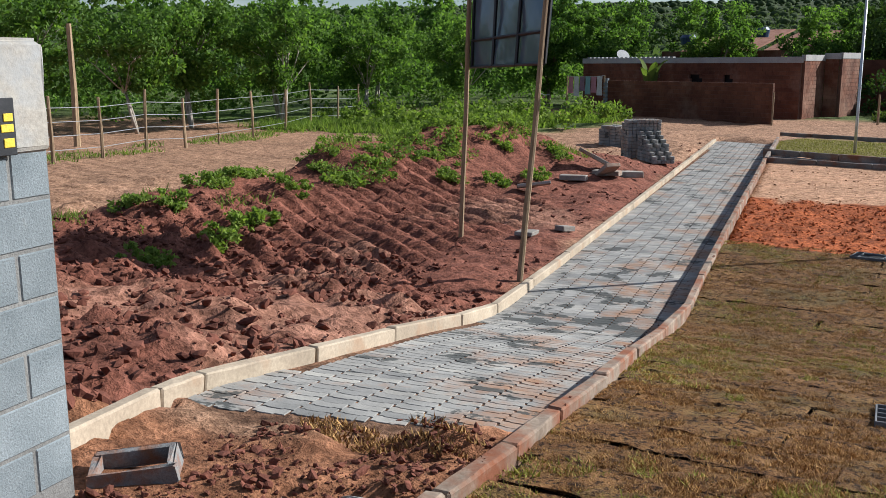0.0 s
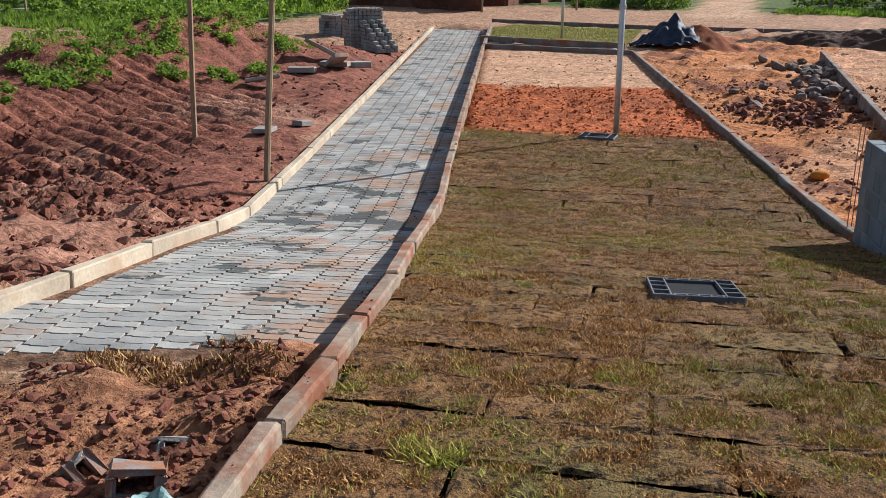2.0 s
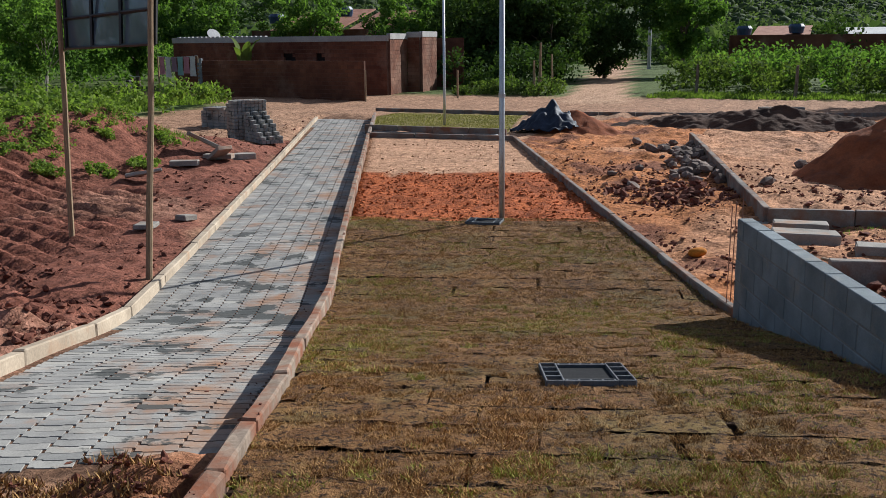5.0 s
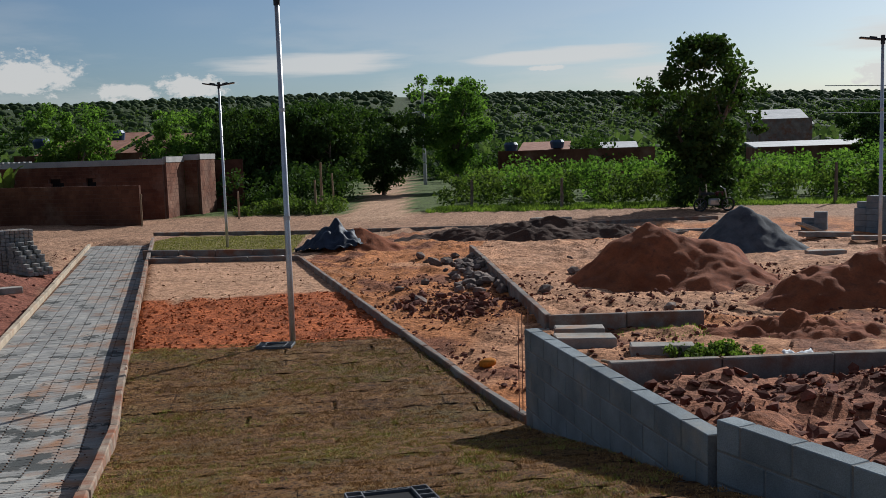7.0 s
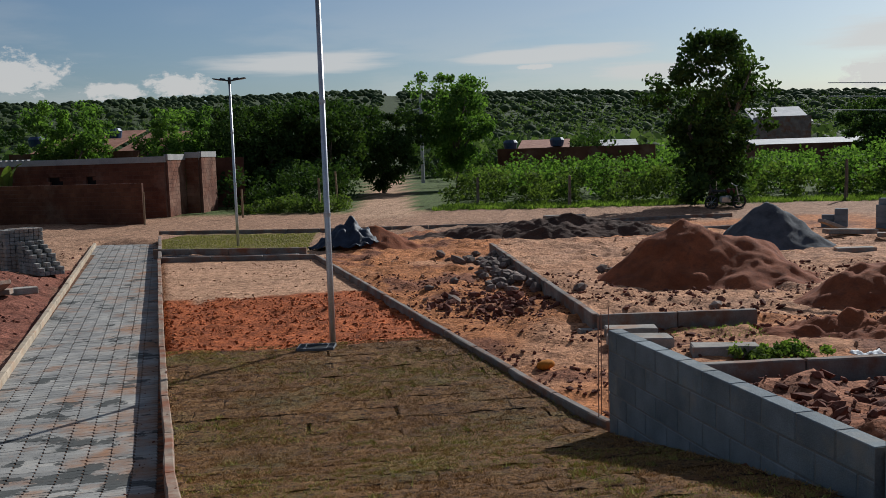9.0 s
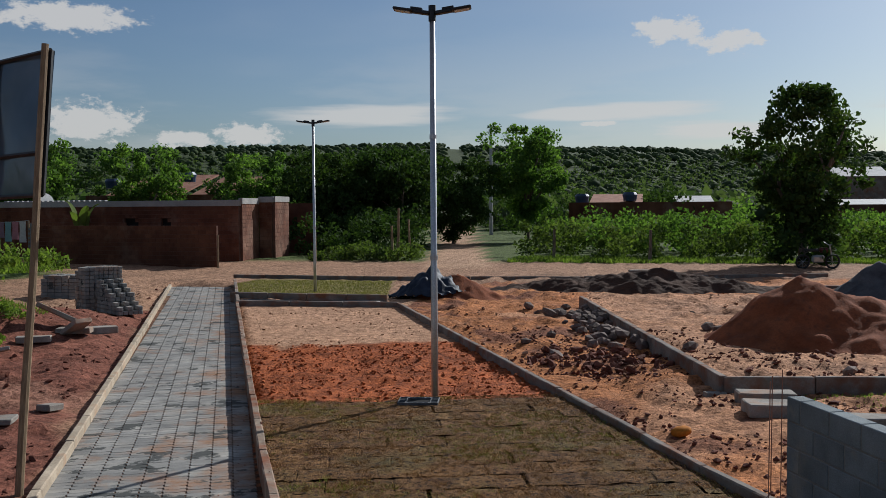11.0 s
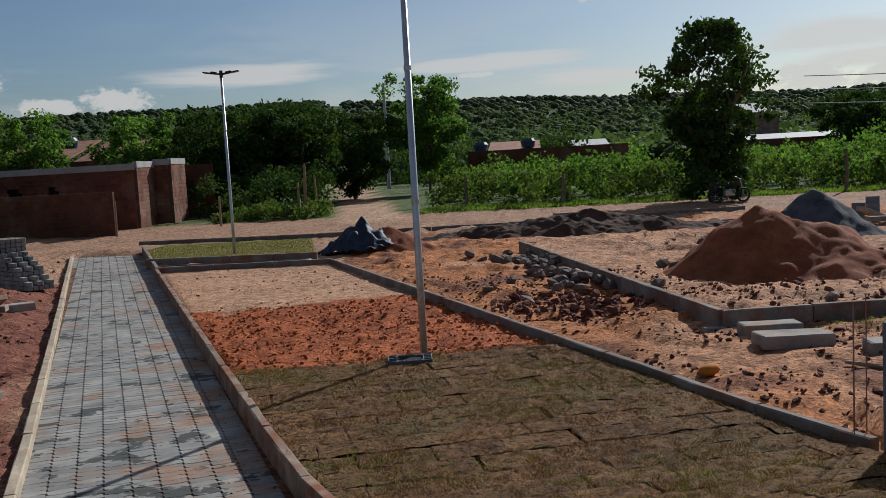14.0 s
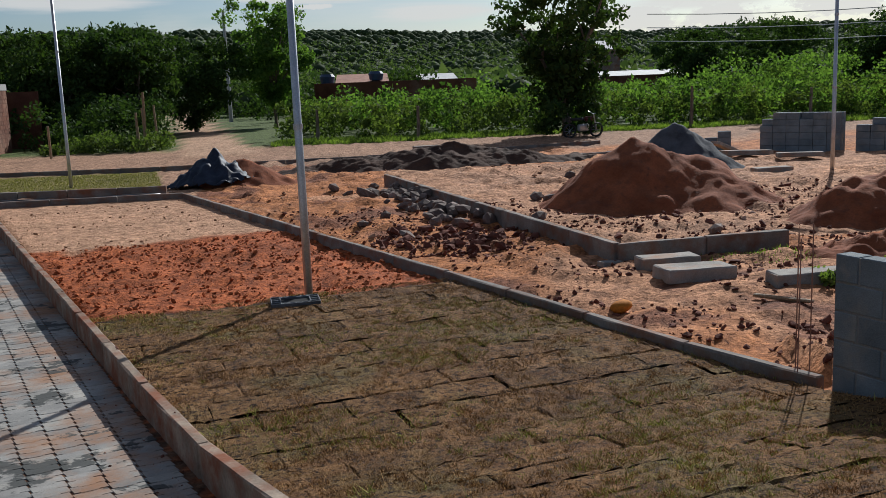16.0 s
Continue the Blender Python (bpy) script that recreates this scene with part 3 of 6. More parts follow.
def build_ground():
    xs, ys = axis(-15, 10, 0.10, -1600, 1600), axis(-1.0, 27, 0.10, -300, 2000)
    X, Y = np.meshgrid(xs, ys)
    Z = ground_height(X, Y)
    # soil colours
    red, pale, orange = (0.215, 0.084, 0.056), (0.50, 0.295, 0.18), (0.38, 0.105, 0.034)
    site, road, green, turf = (0.46, 0.185, 0.07), (0.36, 0.215, 0.135), (0.075, 0.105, 0.03), (0.05, 0.028, 0.016)
    C = np.empty((*X.shape, 3))
    C[:] = green
    wob = 0.35 * fbm(X, Y, 0.8, 3, 71)

    def lay(mask, colour, amount=1.0):
        m = (np.clip(mask, 0, 1) * amount)[..., None]
        C[:] = C * (1 - m) + np.array(colour) * m
    around = smooth(np.hypot(X + 3, (Y - 14) * 0.9), 46, 36)
    lay(around, road)
    xl = poly_x(LEFT, np.clip(Y, -0.6, 29.6))
    yard = smooth(xl - X + wob, -0.2, 0.3) * smooth(Y + wob, 33, 30)
    d, s, h = along(CREST, X, Y)
    lay(yard * smooth(np.where(X < poly_x(CREST, Y), d, 0) + wob, 2.2, 1.2), red)
    wash = smooth(fbm(X, Y, 0.35, 3, 77), -0.1, 0.4) * smooth(d, 3.0, 4.2) * (X > poly_x(CREST, Y))
    lay(yard * wash, (0.36, 0.19, 0.13), 0.7)
    inner = (X > poly_x(RIGHT, np.clip(Y, -0.6, 23.2)) - 0.2) & (Y < 25.5)
    bed = inner & (X < poly_x(LAWN_KERB, np.clip(Y, 7.75, 24.4)) + 0.1)
    right = (X > poly_x(LAWN_KERB, np.clip(Y, 7.75, 24.4))) & (Y < 32 + 0.3 * X) & (Y > -6)
    lay(right.astype(float), site)
    lay(right * smooth(fbm(X, Y, 0.4, 4, 81), 0.1, 0.6), pale, 0.55)
    lay(right * smooth(fbm(X, Y, 0.9, 3, 85), 0.25, 0.6), (0.19, 0.075, 0.045), 0.8)
    lay((X > 4.5) * smooth(Y + wob, 11.0, 9.0), (0.24, 0.10, 0.06), 0.8)
    plot = (X > poly_x(PLOT_KERB[:2], np.clip(Y, 13.6, 25.5))) & (Y > 13.6 + 0.22 * (X - 3.9)) & (Y < 28)
    lay(plot * 1.0, (0.52, 0.30, 0.18), 0.75)
    lay(bed * 1.0, pale)
    lay(bed * smooth(17.6 + 0.27 * X - Y + 0.9 * wob, -0.15, 0.2), orange)
    lay(on_lawn(X, Y) * 1.0, turf)
    lay(on_strip(X, Y) * 1.0, (0.22, 0.18, 0.07))
    lay(on_path(X, Y, 0.0) * 1.0, (0.16, 0.09, 0.055))
    lay(smooth(0.75 + 0.75 * (X - 0.9) - Y + 0.5 * wob, 0, 0.3) * (X > 0.2) * (X < poly_x(RIGHT, Y)), (0.30, 0.14, 0.075))
    # side road, verge and far woodland floor
    side = np.abs(X - (-6.0 - 0.2 * (Y - 44)))
    lay(smooth(Y + 0.6 * wob - 0.10 * np.maximum(X, 0), 42.8, 44.2), (0.09, 0.13, 0.035))
    lay((X < -19) * (Y > 19) * smooth(X + wob * 2, -19.5, -21.5) * smooth(Y, 21, 24) * smooth(Y - 0.0, 37, 34), (0.09, 0.14, 0.035))
    lay(smooth(side + 0.5 * wob, 1.7, 1.2) * (Y > 40), (0.48, 0.31, 0.20))
    lay(smooth(np.hypot(X, Y), 120, 160) * 1.0, (0.05, 0.075, 0.025))
    ny, nx = X.shape
    idx = np.arange(ny * nx).reshape(ny, nx)
    faces = np.stack([idx[:-1, :-1], idx[:-1, 1:], idx[1:, 1:], idx[1:, :-1]], -1).reshape(-1, 4)
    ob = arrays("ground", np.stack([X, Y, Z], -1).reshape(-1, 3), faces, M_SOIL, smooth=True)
    at = ob.data.color_attributes.new("soil", "FLOAT_COLOR", "POINT")
    at.data.foreach_set("color", np.concatenate([C.reshape(-1, 3), np.ones((ny * nx, 1))], 1).astype(np.float32).ravel())
    return tagged(ob, "bare red and sandy soil of a building site", "ground", kind="structure")


ground = build_ground()

# ---------------------------------------------------------------- kerbs


def kerb(name, points, label, length=1.3, width=0.10, height=0.30, above=0.15, offset=0.0, mat=None, z0=None, kind_name="kerbstone"):
    """A row of kerbstones, each a bevelled, slightly uneven piece; the setting's kerb with its stones as parts."""
    root = tagged(new(name), label, "kerb", kind="structure")
    r = random.Random(len(name) * 13 + len(points))
    for p, q in zip(points, points[1:]):
        p, q = Vector(p[:2]), Vector(q[:2])
        way = (q - p).normalized()
        nrm = Vector((-way.y, way.x))
        n = max(1, round((q - p).length / length))
        for i in range(n):
            a, b = p.lerp(q, i / n), p.lerp(q, (i + 1) / n)
            za, zb = (float(ramp_height(np.array([c.x]), np.array([c.y]))[0]) for c in (a, b))
            if z0 is not None:
                za = zb = z0
            ll = (b - a).length
            bm = bmesh.new()
            box(bm, (ll - 0.012, width, height), (0, 0, above - height / 2), 0.012)
            bmesh.ops.subdivide_edges(bm, edges=[e for e in bm.edges if e.calc_length() > ll * 0.6], cuts=3, use_grid_fill=True)
            jitter(bm, 0.004, r.random())
            ob = part(kind_name, bm, mat or M_KERB, root)
            mid = (a + b) / 2 + nrm * (offset + r.uniform(-0.003, 0.003))
            ob.matrix_world = Matrix.Translation((mid.x, mid.y, (za + zb) / 2 + r.uniform(-0.004, 0.004))) @ Matrix.Rotation(math.atan2(way.y, way.x), 4, "Z") @ Matrix.Rotation(-math.atan2(zb - za, ll), 4, "Y") @ Matrix.Rotation(r.uniform(-0.03, 0.03), 4, "X")
    return root


kerb("kerb_1", LEFT, "pale concrete kerb beside the paved path, soil stained", 1.42, offset=0.05, above=0.01)
kerb("kerb_2", RIGHT, "soil-crusted concrete kerb between paved path and lawn", 1.42, offset=-0.05, above=0.13, width=0.09, mat=M_KERB_SOIL)
kerb("kerb_3", RIGHT_END, "grey concrete kerb beside the far grass bed", 1.4, offset=-0.07, mat=M_KERB_DARK)
kerb("kerb_4", LAWN_KERB, "grey concrete kerb along the lawn's edge", 1.3, width=0.09, above=0.13, mat=M_KERB_DARK)
kerb("kerb_5", [(-8.0, 23.33), (-3.55, 23.52)], "grey concrete kerb in front of the grass bed", 1.3, above=0.14, mat=M_KERB_DARK)
kerb("kerb_6", [(-9.0, 25.1), (-4.2, 24.82)], "tall grey concrete kerb holding the grass bed", 1.3, above=0.2, mat=M_KERB_DARK)
kerb("kerb_7", [(-12.45, 32.9), (-6.0, 32.6), (2.0, 33.6), (9.3, 36.0)], "long concrete kerb beside the dirt road", 1.3, above=0.13, mat=M_KERB_DARK)
kerb("kerb_8", PLOT_KERB, "concrete kerb round an unfinished sandy plot", 1.3, width=0.11, above=0.26, height=0.4, mat=M_KERB_DARK)
kerb("kerb_9", [(4.75, 8.54), (7.2, 9.06), (13.0, 10.29)], "dark concrete kerb across the building plot", 1.2, width=0.12, above=0.52, height=0.7, z0=0.0, mat=M_KERB_DARK)
kerb("kerb_10", [(4.5, 29.5), (10.5, 31)], "concrete kerb behind the soil heaps", 1.3, above=0.12, mat=M_KERB_DARK)

# a black pipe lies between the two kerbs of the grass bed
bm = bmesh.new()
tube(bm, [(-8.3 + 4.1 * t, 23.95 + 0.1 * t + 0.03 * math.sin(7 * t), 0.05 + 0.02 * math.sin(9 * t)) for t in np.linspace(0, 1, 14)], [0.05] * 14, 8)
tagged(part("pipe", bm, M_PIPE, smooth=True), "black plastic pipe lying between two kerbs", "pipe")

# ---------------------------------------------------------------- block walls


def block_mesh(name, size, mat, bevel=0.006):
    bm = bmesh.new()
    box(bm, size, (0, 0, 0), bevel)
    me = bpy.data.meshes.new(name)
    bm.to_mesh(me)
    bm.free()
    me.materials.append(mat)
    return me


FULL, HALF = block_mesh("block", (0.385, 0.14, 0.186), M_BLOCK), block_mesh("half_block", (0.186, 0.14, 0.186), M_BLOCK)


def mortar(root, p, q, z0, z1, thick):
    way = (Vector(q) - Vector(p))
    bm = bmesh.new()
    box(bm, (way.length - 0.01, thick, z1 - z0), (0, 0, 0))
    ob = part("mortar", bm, M_MORTAR, root)
    mid = (Vector(p) + Vector(q)) / 2
    ob.matrix_world = Matrix.Translation((mid.x, mid.y, (z0 + z1) / 2)) @ Matrix.Rotation(math.atan2(way.y, way.x), 4, "Z")


def block_wall(name, p, q, base, top, label, seed=1):
    """Courses of hollow concrete blocks in running bond, from below the ground to the top."""
    root = tagged(new(name), label, "wall", kind="structure")
    p, q = Vector(p), Vector(q)
    way, ll = (q - p).normalized(), (q - p).length
    ang = math.atan2(way.y, way.x)
    r = random.Random(seed)
    n = math.ceil((top - base) / 0.2)
    for c in range(n):
        z = top - 0.1 - 0.2 * c
        s = 0.0 if c % 2 else -0.2
        while s < ll - 0.05:
            a, b = max(s, 0.0), min(s + 0.4, ll)
            if b - a > 0.12:
                ob = new("block", FULL if b - a > 0.3 else HALF)
                ob.parent = root
                w = 0.385 if b - a > 0.3 else 0.186
                m = p + way * ((a + b) / 2)
                ob.matrix_world = Matrix.Translation((m.x, m.y, z)) @ Matrix.Rotation(ang + r.uniform(-0.006, 0.006), 4, "Z") @ Matrix.Diagonal(((b - a - 0.014) / w, 1 + r.uniform(-0.02, 0.02), 1, 1))
            s += 0.4
    mortar(root, p, q, base, top - 0.012, 0.128)
    return root


block_wall("wall_1", WALL[0], WALL[1], -0.12, 1.1, "low grey concrete block wall beside the lawn", 1)
block_wall("wall_2", (5.39, 4.01), WALL[2], 0.1, 1.2, "grey concrete block wall, half a course higher, soil heaped behind", 2)


# the pier with a plastered head by which the camera starts
def block_pier():
    root = tagged(new("wall_3"), "grey concrete block pier with a plastered top and foot", "wall", kind="structure")
    base, face = Vector((1.305, -0.456)), Vector((0.40, -0.9165))
    # runs from its visible corner away to the left of the opening camera
    q = base + face * 2.6
    ang = math.atan2(face.y, face.x)
    z0 = 1.06
    for c in range(7):
        z = z0 + 0.1 + 0.2 * c
        s = 0.0 if c % 2 else -0.2
        while s < 2.6:
            a, b = max(s, 0), min(s + 0.4, 2.6)
            if b - a > 0.1:
                ob = new("block", FULL if b - a > 0.3 else HALF)
                ob.parent = root
                w = 0.385 if b - a > 0.3 else 0.186
                m = base + face * ((a + b) / 2)
                ob.matrix_world = Matrix.Translation((m.x, m.y, z)) @ Matrix.Rotation(ang, 4, "Z") @ Matrix.Diagonal(((b - a - 0.014) / w, 1.12, 1, 1))
            s += 0.4
    mortar(root, base, q, z0 - 0.3, z0 + 1.4, 0.145)
    bm = bmesh.new()
    box(bm, (2.62, 0.19, 0.44), (0, 0, 0), 0.03)
    bmesh.ops.subdivide_edges(bm, edges=bm.edges[:], cuts=2, use_grid_fill=True)
    jitter(bm, 0.008, 5)
    head = part("plaster_head", bm, M_PLASTER, root, "smeared cream cement plaster")
    mid = (base + q) / 2
    head.matrix_world = Matrix.Translation((mid.x, mid.y, z0 + 1.4 + 0.2)) @ Matrix.Rotation(ang, 4, "Z")
    return root, base, face, ang, z0


pier, pier_p, pier_way, pier_ang, pier_z = block_pier()
side = Vector((-pier_way.y, pier_way.x))
if side.dot(Vector((1, 0))) < 0:
    side = -side
plate = tagged(new("sign_plate"), "small black sign plate with yellow marks on the block pier", "sign")
bm = bmesh.new()
box(bm, (0.34, 0.008, 0.215), (0, 0, 0), 0.003)
pl = part("plate", bm, M_BLACK, plate, "black sheet plate")
for dx, dz, w, h in ((0.135, 0.035, 0.045, 0.03), (0.128, -0.005, 0.06, 0.03), (0.132, -0.06, 0.05, 0.035), (0.05, 0.02, 0.07, 0.05), (-0.05, 0.02, 0.07, 0.05)):
    bm = bmesh.new()
    box(bm, (w, 0.004, h), (dx, -0.006, dz), 0.003)
    part("printed_bar", bm, M_YELLOW, plate, "yellow printed bar")
pm = pier_p + pier_way * 0.345 + side * 0.101
plate.matrix_world = Matrix.Translation((pm.x, pm.y, pier_z + 1.49)) @ Matrix.Rotation(math.atan2(side.y, side.x) + math.pi / 2, 4, "Z")

# ---------------------------------------------------------------- lamps


def street_lamp():
    root = tagged(new("street_lamp"), "tall galvanised street lamp with two flat black heads", "street lamp", "street lamps of the square")
    bm = bmesh.new()
    tube(bm, [(0, 0, -0.3), (0, 0, 1.0), (0, 0, 5.25)], [0.047, 0.046, 0.036], 16)
    part("pole", bm, M_STEEL, root, smooth=True)
    for za, rr in ((1.92, 0.054), (3.55, 0.048)):
        bm = bmesh.new()
        tube(bm, [(0, 0, za), (0, 0, za + 0.06)], [rr, rr], 16)
        part("pole_band", bm, M_STEEL, root)
    bm = bmesh.new()
    tube(bm, [(0, 0, 5.12), (0, 0, 5.33)], [0.05, 0.05], 12)
    part("head_bracket", bm, M_BLACK, root)
    for s in (-1, 1):
        tilt = Matrix.Rotation(-s * radians(9), 4, "Y")
        bm = bmesh.new()
        box(bm, (0.30, 0.11, 0.05), (s * 0.19, 0, 0.0), 0.012)
        box(bm, (0.26, 0.20, 0.035), (s * 0.40, 0, -0.003), 0.012)
        h = part("lamp_head", bm, M_BLACK, root)
        h.matrix_local = Matrix.Translation((0, 0, 5.22)) @ tilt
        for k in range(5):
            bm = bmesh.new()
            box(bm, (0.16, 0.012, 0.03), (s * 0.22, -0.04 + 0.02 * k, 0.038), 0.003)
            part("cooling_fin", bm, M_BLACK, h)
        bm = bmesh.new()
        box(bm, (0.20, 0.15, 0.008), (s * 0.40, 0, -0.024), 0.002)
        part("lens", bm, M_LENS, h)
    return root


lamp = street_lamp()
lamp.matrix_world = Matrix.Translation((0.0, 12.0, 0)) @ Matrix.Rotation(radians(8), 4, "Z")
copy_thing(lamp, Matrix.Translation((-7.36, 27.75, 0.05)) @ Matrix.Rotation(radians(6), 4, "Z"))
copy_thing(lamp, Matrix.Translation((11.45, 22.5, 0.0)) @ Matrix.Rotation(radians(-4), 4, "Z"))

# ---------------------------------------------------------------- billboard


def billboard():
    root = tagged(new("billboard"), "blank framed banner on two thin timber poles", "billboard")
    lf, lt = Vector((-5.46, 8.63, -0.2)), Vector((-5.33, 8.72, 4.25))
    rf, rt = Vector((-2.97, 7.255, -0.2)), Vector((-2.75, 7.535, 4.2))
    for f, t in ((lf, lt), (rf, rt)):
        bm = bmesh.new()
        mid = f.lerp(t, 0.5) + Vector((0.015, 0, 0))
        tube(bm, [f, f.lerp(t, 0.25), mid, f.lerp(t, 0.75), t], [0.042, 0.04, 0.037, 0.036, 0.034], 8)
        part("post", bm, M_WOOD, root)
    off = Vector((0.45, 0.88, 0)).normalized() * 0.06

    def on(u, z):
        a, b = lf.lerp(lt, (z + 0.2) / 4.45), rf.lerp(rt, (z + 0.2) / 4.32)
        return a.lerp(b, u) + off

    z0, z1, zm = 2.72, 4.07, 3.12
    for u in (0.02, 0.34, 0.66, 1.0):
        bm = bmesh.new()
        tube(bm, [on(u, z0), on(u, z1)], [0.026] * 2, 4)
        part("frame_upright", bm, M_BLACK, root, "dark painted metal upright")
    for z in (z0, zm, z1):
        bm = bmesh.new()
        tube(bm, [on(0.0, z), on(1.0, z)], [0.022] * 2, 4)
        part("frame_rail", bm, M_BLACK, root, "dark painted metal rail")
    n, m = 26, 14
    back = off.normalized() * 0.03
    V, F = [], []
    for j in range(m + 1):
        for i in range(n + 1):
            u, z = i / n, z0 + (z1 - z0) * j / m
            w = 0.012 * math.sin(9 * u + 3 * z) + 0.008 * math.sin(17 * u - 5 * z)
            V.append(on(u, z) + back + off.normalized() * w)
    for j in range(m):
        for i in range(n):
            a = j * (n + 1) + i
            F.append((a, a + 1, a + n + 2, a + n + 1))
    arrays("banner", np.array(V), F, M_BANNER, root, smooth=True)
    return root


billboard()

# ---------------------------------------------------------------- drain boxes


M_DARKSOIL = surface("dark_soil", (0.045, 0.027, 0.02), (0.11, 0.062, 0.042), 1.6, 26, 0.95, relief=0.02, vary=0)
M_DRAIN = surface("wet_block", (0.07, 0.074, 0.078), (0.18, 0.187, 0.195), 6, 80, 0.8, relief=0.004, vary=0.15)


def drain_box(x, y, z, turn, w=0.5, d=0.44, label="", mat=None):
    mat = mat or M_DRAIN
    root = tagged(new("drain_box"), label, "drain box", "drain boxes in the lawn")
    for sx in (-1, 1):
        bm = bmesh.new()
        for k in range(5):
            box(bm, (0.10, 0.016, 0.16), (sx * w / 2, -d / 2 + k * d / 4, 0), 0.003)
        box(bm, (0.012, d, 0.158), (sx * (w / 2 - 0.05), 0, 0), 0.003)
        box(bm, (0.012, d, 0.158), (sx * (w / 2 + 0.05), 0, 0), 0.003)
        part("side_block", bm, mat, root)
    for sy in (-1, 1):
        bm = bmesh.new()
        box(bm, (w - 0.1, 0.014, 0.155), (0, sy * (d / 2 - 0.045), 0), 0.003)
        box(bm, (w - 0.1, 0.014, 0.155), (0, sy * (d / 2), 0), 0.003)
        for k in range(5):
            box(bm, (0.014, 0.05, 0.155), (-w / 2 + 0.07 + k * (w - 0.14) / 4, sy * (d / 2 - 0.022), 0), 0.003)
        part("end_block", bm, mat, root)
    # shallow floor, its near-black colour standing in for the shaded depth
    bm = bmesh.new()
    box(bm, (w - 0.1, d - 0.08, 0.01), (0, 0, 0.052), 0.002)
    part("box_floor", bm, M_DARK, root, "wet soil floor, coloured near-black for the box's deep shade")
    root.matrix_world = Matrix.Translation((x, y, z)) @ turn
    return root


slope_turn = Matrix.Rotation(radians(21), 4, "Z") @ Matrix.Rotation(radians(-9), 4, "X")
drain_box(3.40, 3.58, float(ramp_height(np.array([3.40]), np.array([3.58]))[0]) + 0.012, slope_turn, 0.42, 0.56, "open box of perforated grey blocks sunk in the lawn")
drain_box(-0.12, 11.55, 0.015, Matrix.Rotation(radians(8), 4, "Z"), 0.42, 0.36, "small open block box at the lamp's foot")

# ---------------------------------------------------------------- heaps


def heap(name, cx, cy, rx, ry, h, mat, label, category, seed=1, turn=0.0, peaks=(), step=0.07, rough=0.06):
    """A poured heap: a steep cone with a rounded top, side peaks and a ragged foot."""
    n = int(2.6 * max(rx, ry) / step)
    g = np.linspace(-1.3, 1.3, n)
    U, V = np.meshgrid(g * rx, g * ry)
    c, s = math.cos(turn), math.sin(turn)
    X, Y = cx + c * U - s * V, cy + s * U + c * V
    r = np.hypot(U / rx, V / ry) + 0.10 * fbm(X, Y, 1.1, 3, seed)
    z = h * (1.12 * (np.sqrt((1 - r) ** 2 + 0.02) + (1 - r)) / 2 - 0.06)
    for px, py, pr, ph in peaks:
        q = np.hypot(U - px, V - py) / pr + 0.1 * fbm(X, Y, 1.6, 2, seed + 9)
        z = np.maximum(z, ph * (1.1 * (np.sqrt((1 - q) ** 2 + 0.02) + (1 - q)) / 2 - 0.05))
    z = z + rough * (0.7 * fbm(X, Y, 1.6, 3, seed + 3) + 0.6 * fbm(X, Y, 6.0, 3, seed + 5)) * smooth(z, -0.05, 0.3)
    Z = ground_height(X, Y) - 0.03 + z - 0.03
    idx = np.arange(n * n).reshape(n, n)
    f = np.stack([idx[:-1, :-1], idx[:-1, 1:], idx[1:, 1:], idx[1:, :-1]], -1).reshape(-1, 4)
    ob = arrays(name, np.stack([X, Y, Z], -1).reshape(-1, 3), f, mat, smooth=True)
    return tagged(ob, label, category)


M_HEAP = surface("heaped_red_soil", (0.165, 0.05, 0.022), (0.32, 0.105, 0.046), 2.2, 30, 0.95, relief=0.016, vary=0, moss=(7.0, (0.15, 0.055, 0.03), 0.52, 0.66))
heap("soil_heap", 6.35, 19.0, 2.35, 1.6, 1.0, M_HEAP, "tall heap of reddish brown soil on the sandy plot", "soil heap", 4, 0.15, [(-0.6, 0.1, 1.75, 1.32), (0.4, 0.0, 1.9, 1.1)], rough=0.018)
heap("soil_heap", 9.9, 16.2, 2.9, 1.4, 1.0, M_HEAP, "broad low heap of dark reddish soil with clods", "soil heap", 14, 0.3, [(1.2, 0.3, 1.3, 0.9)], rough=0.03)
heap("gravel_heap", 8.6, 25.2, 1.7, 1.4, 1.05, M_GRAVEL, "smooth heap of dark grey gravel", "gravel heap", 24, 0.0, rough=0.012)
heap("soil_heap", -2.5, 26.4, 1.5, 1.0, 0.75, M_HEAP, "heap of red soil half under a tarpaulin", "soil heap", 34, 0.1, rough=0.04)
heap("soil_bank", 3.0, 29.3, 5.2, 1.25, 0.72, M_DARKSOIL, "long low bank of dark soil beside the road", "soil bank", 44, 0.12, rough=0.05)
heap("soil_bank", 7.6, 13.0, 1.9, 0.8, 0.32, M_HEAP, "ragged spill of red clods beside the plot", "soil bank", 54, 0.1, rough=0.16)


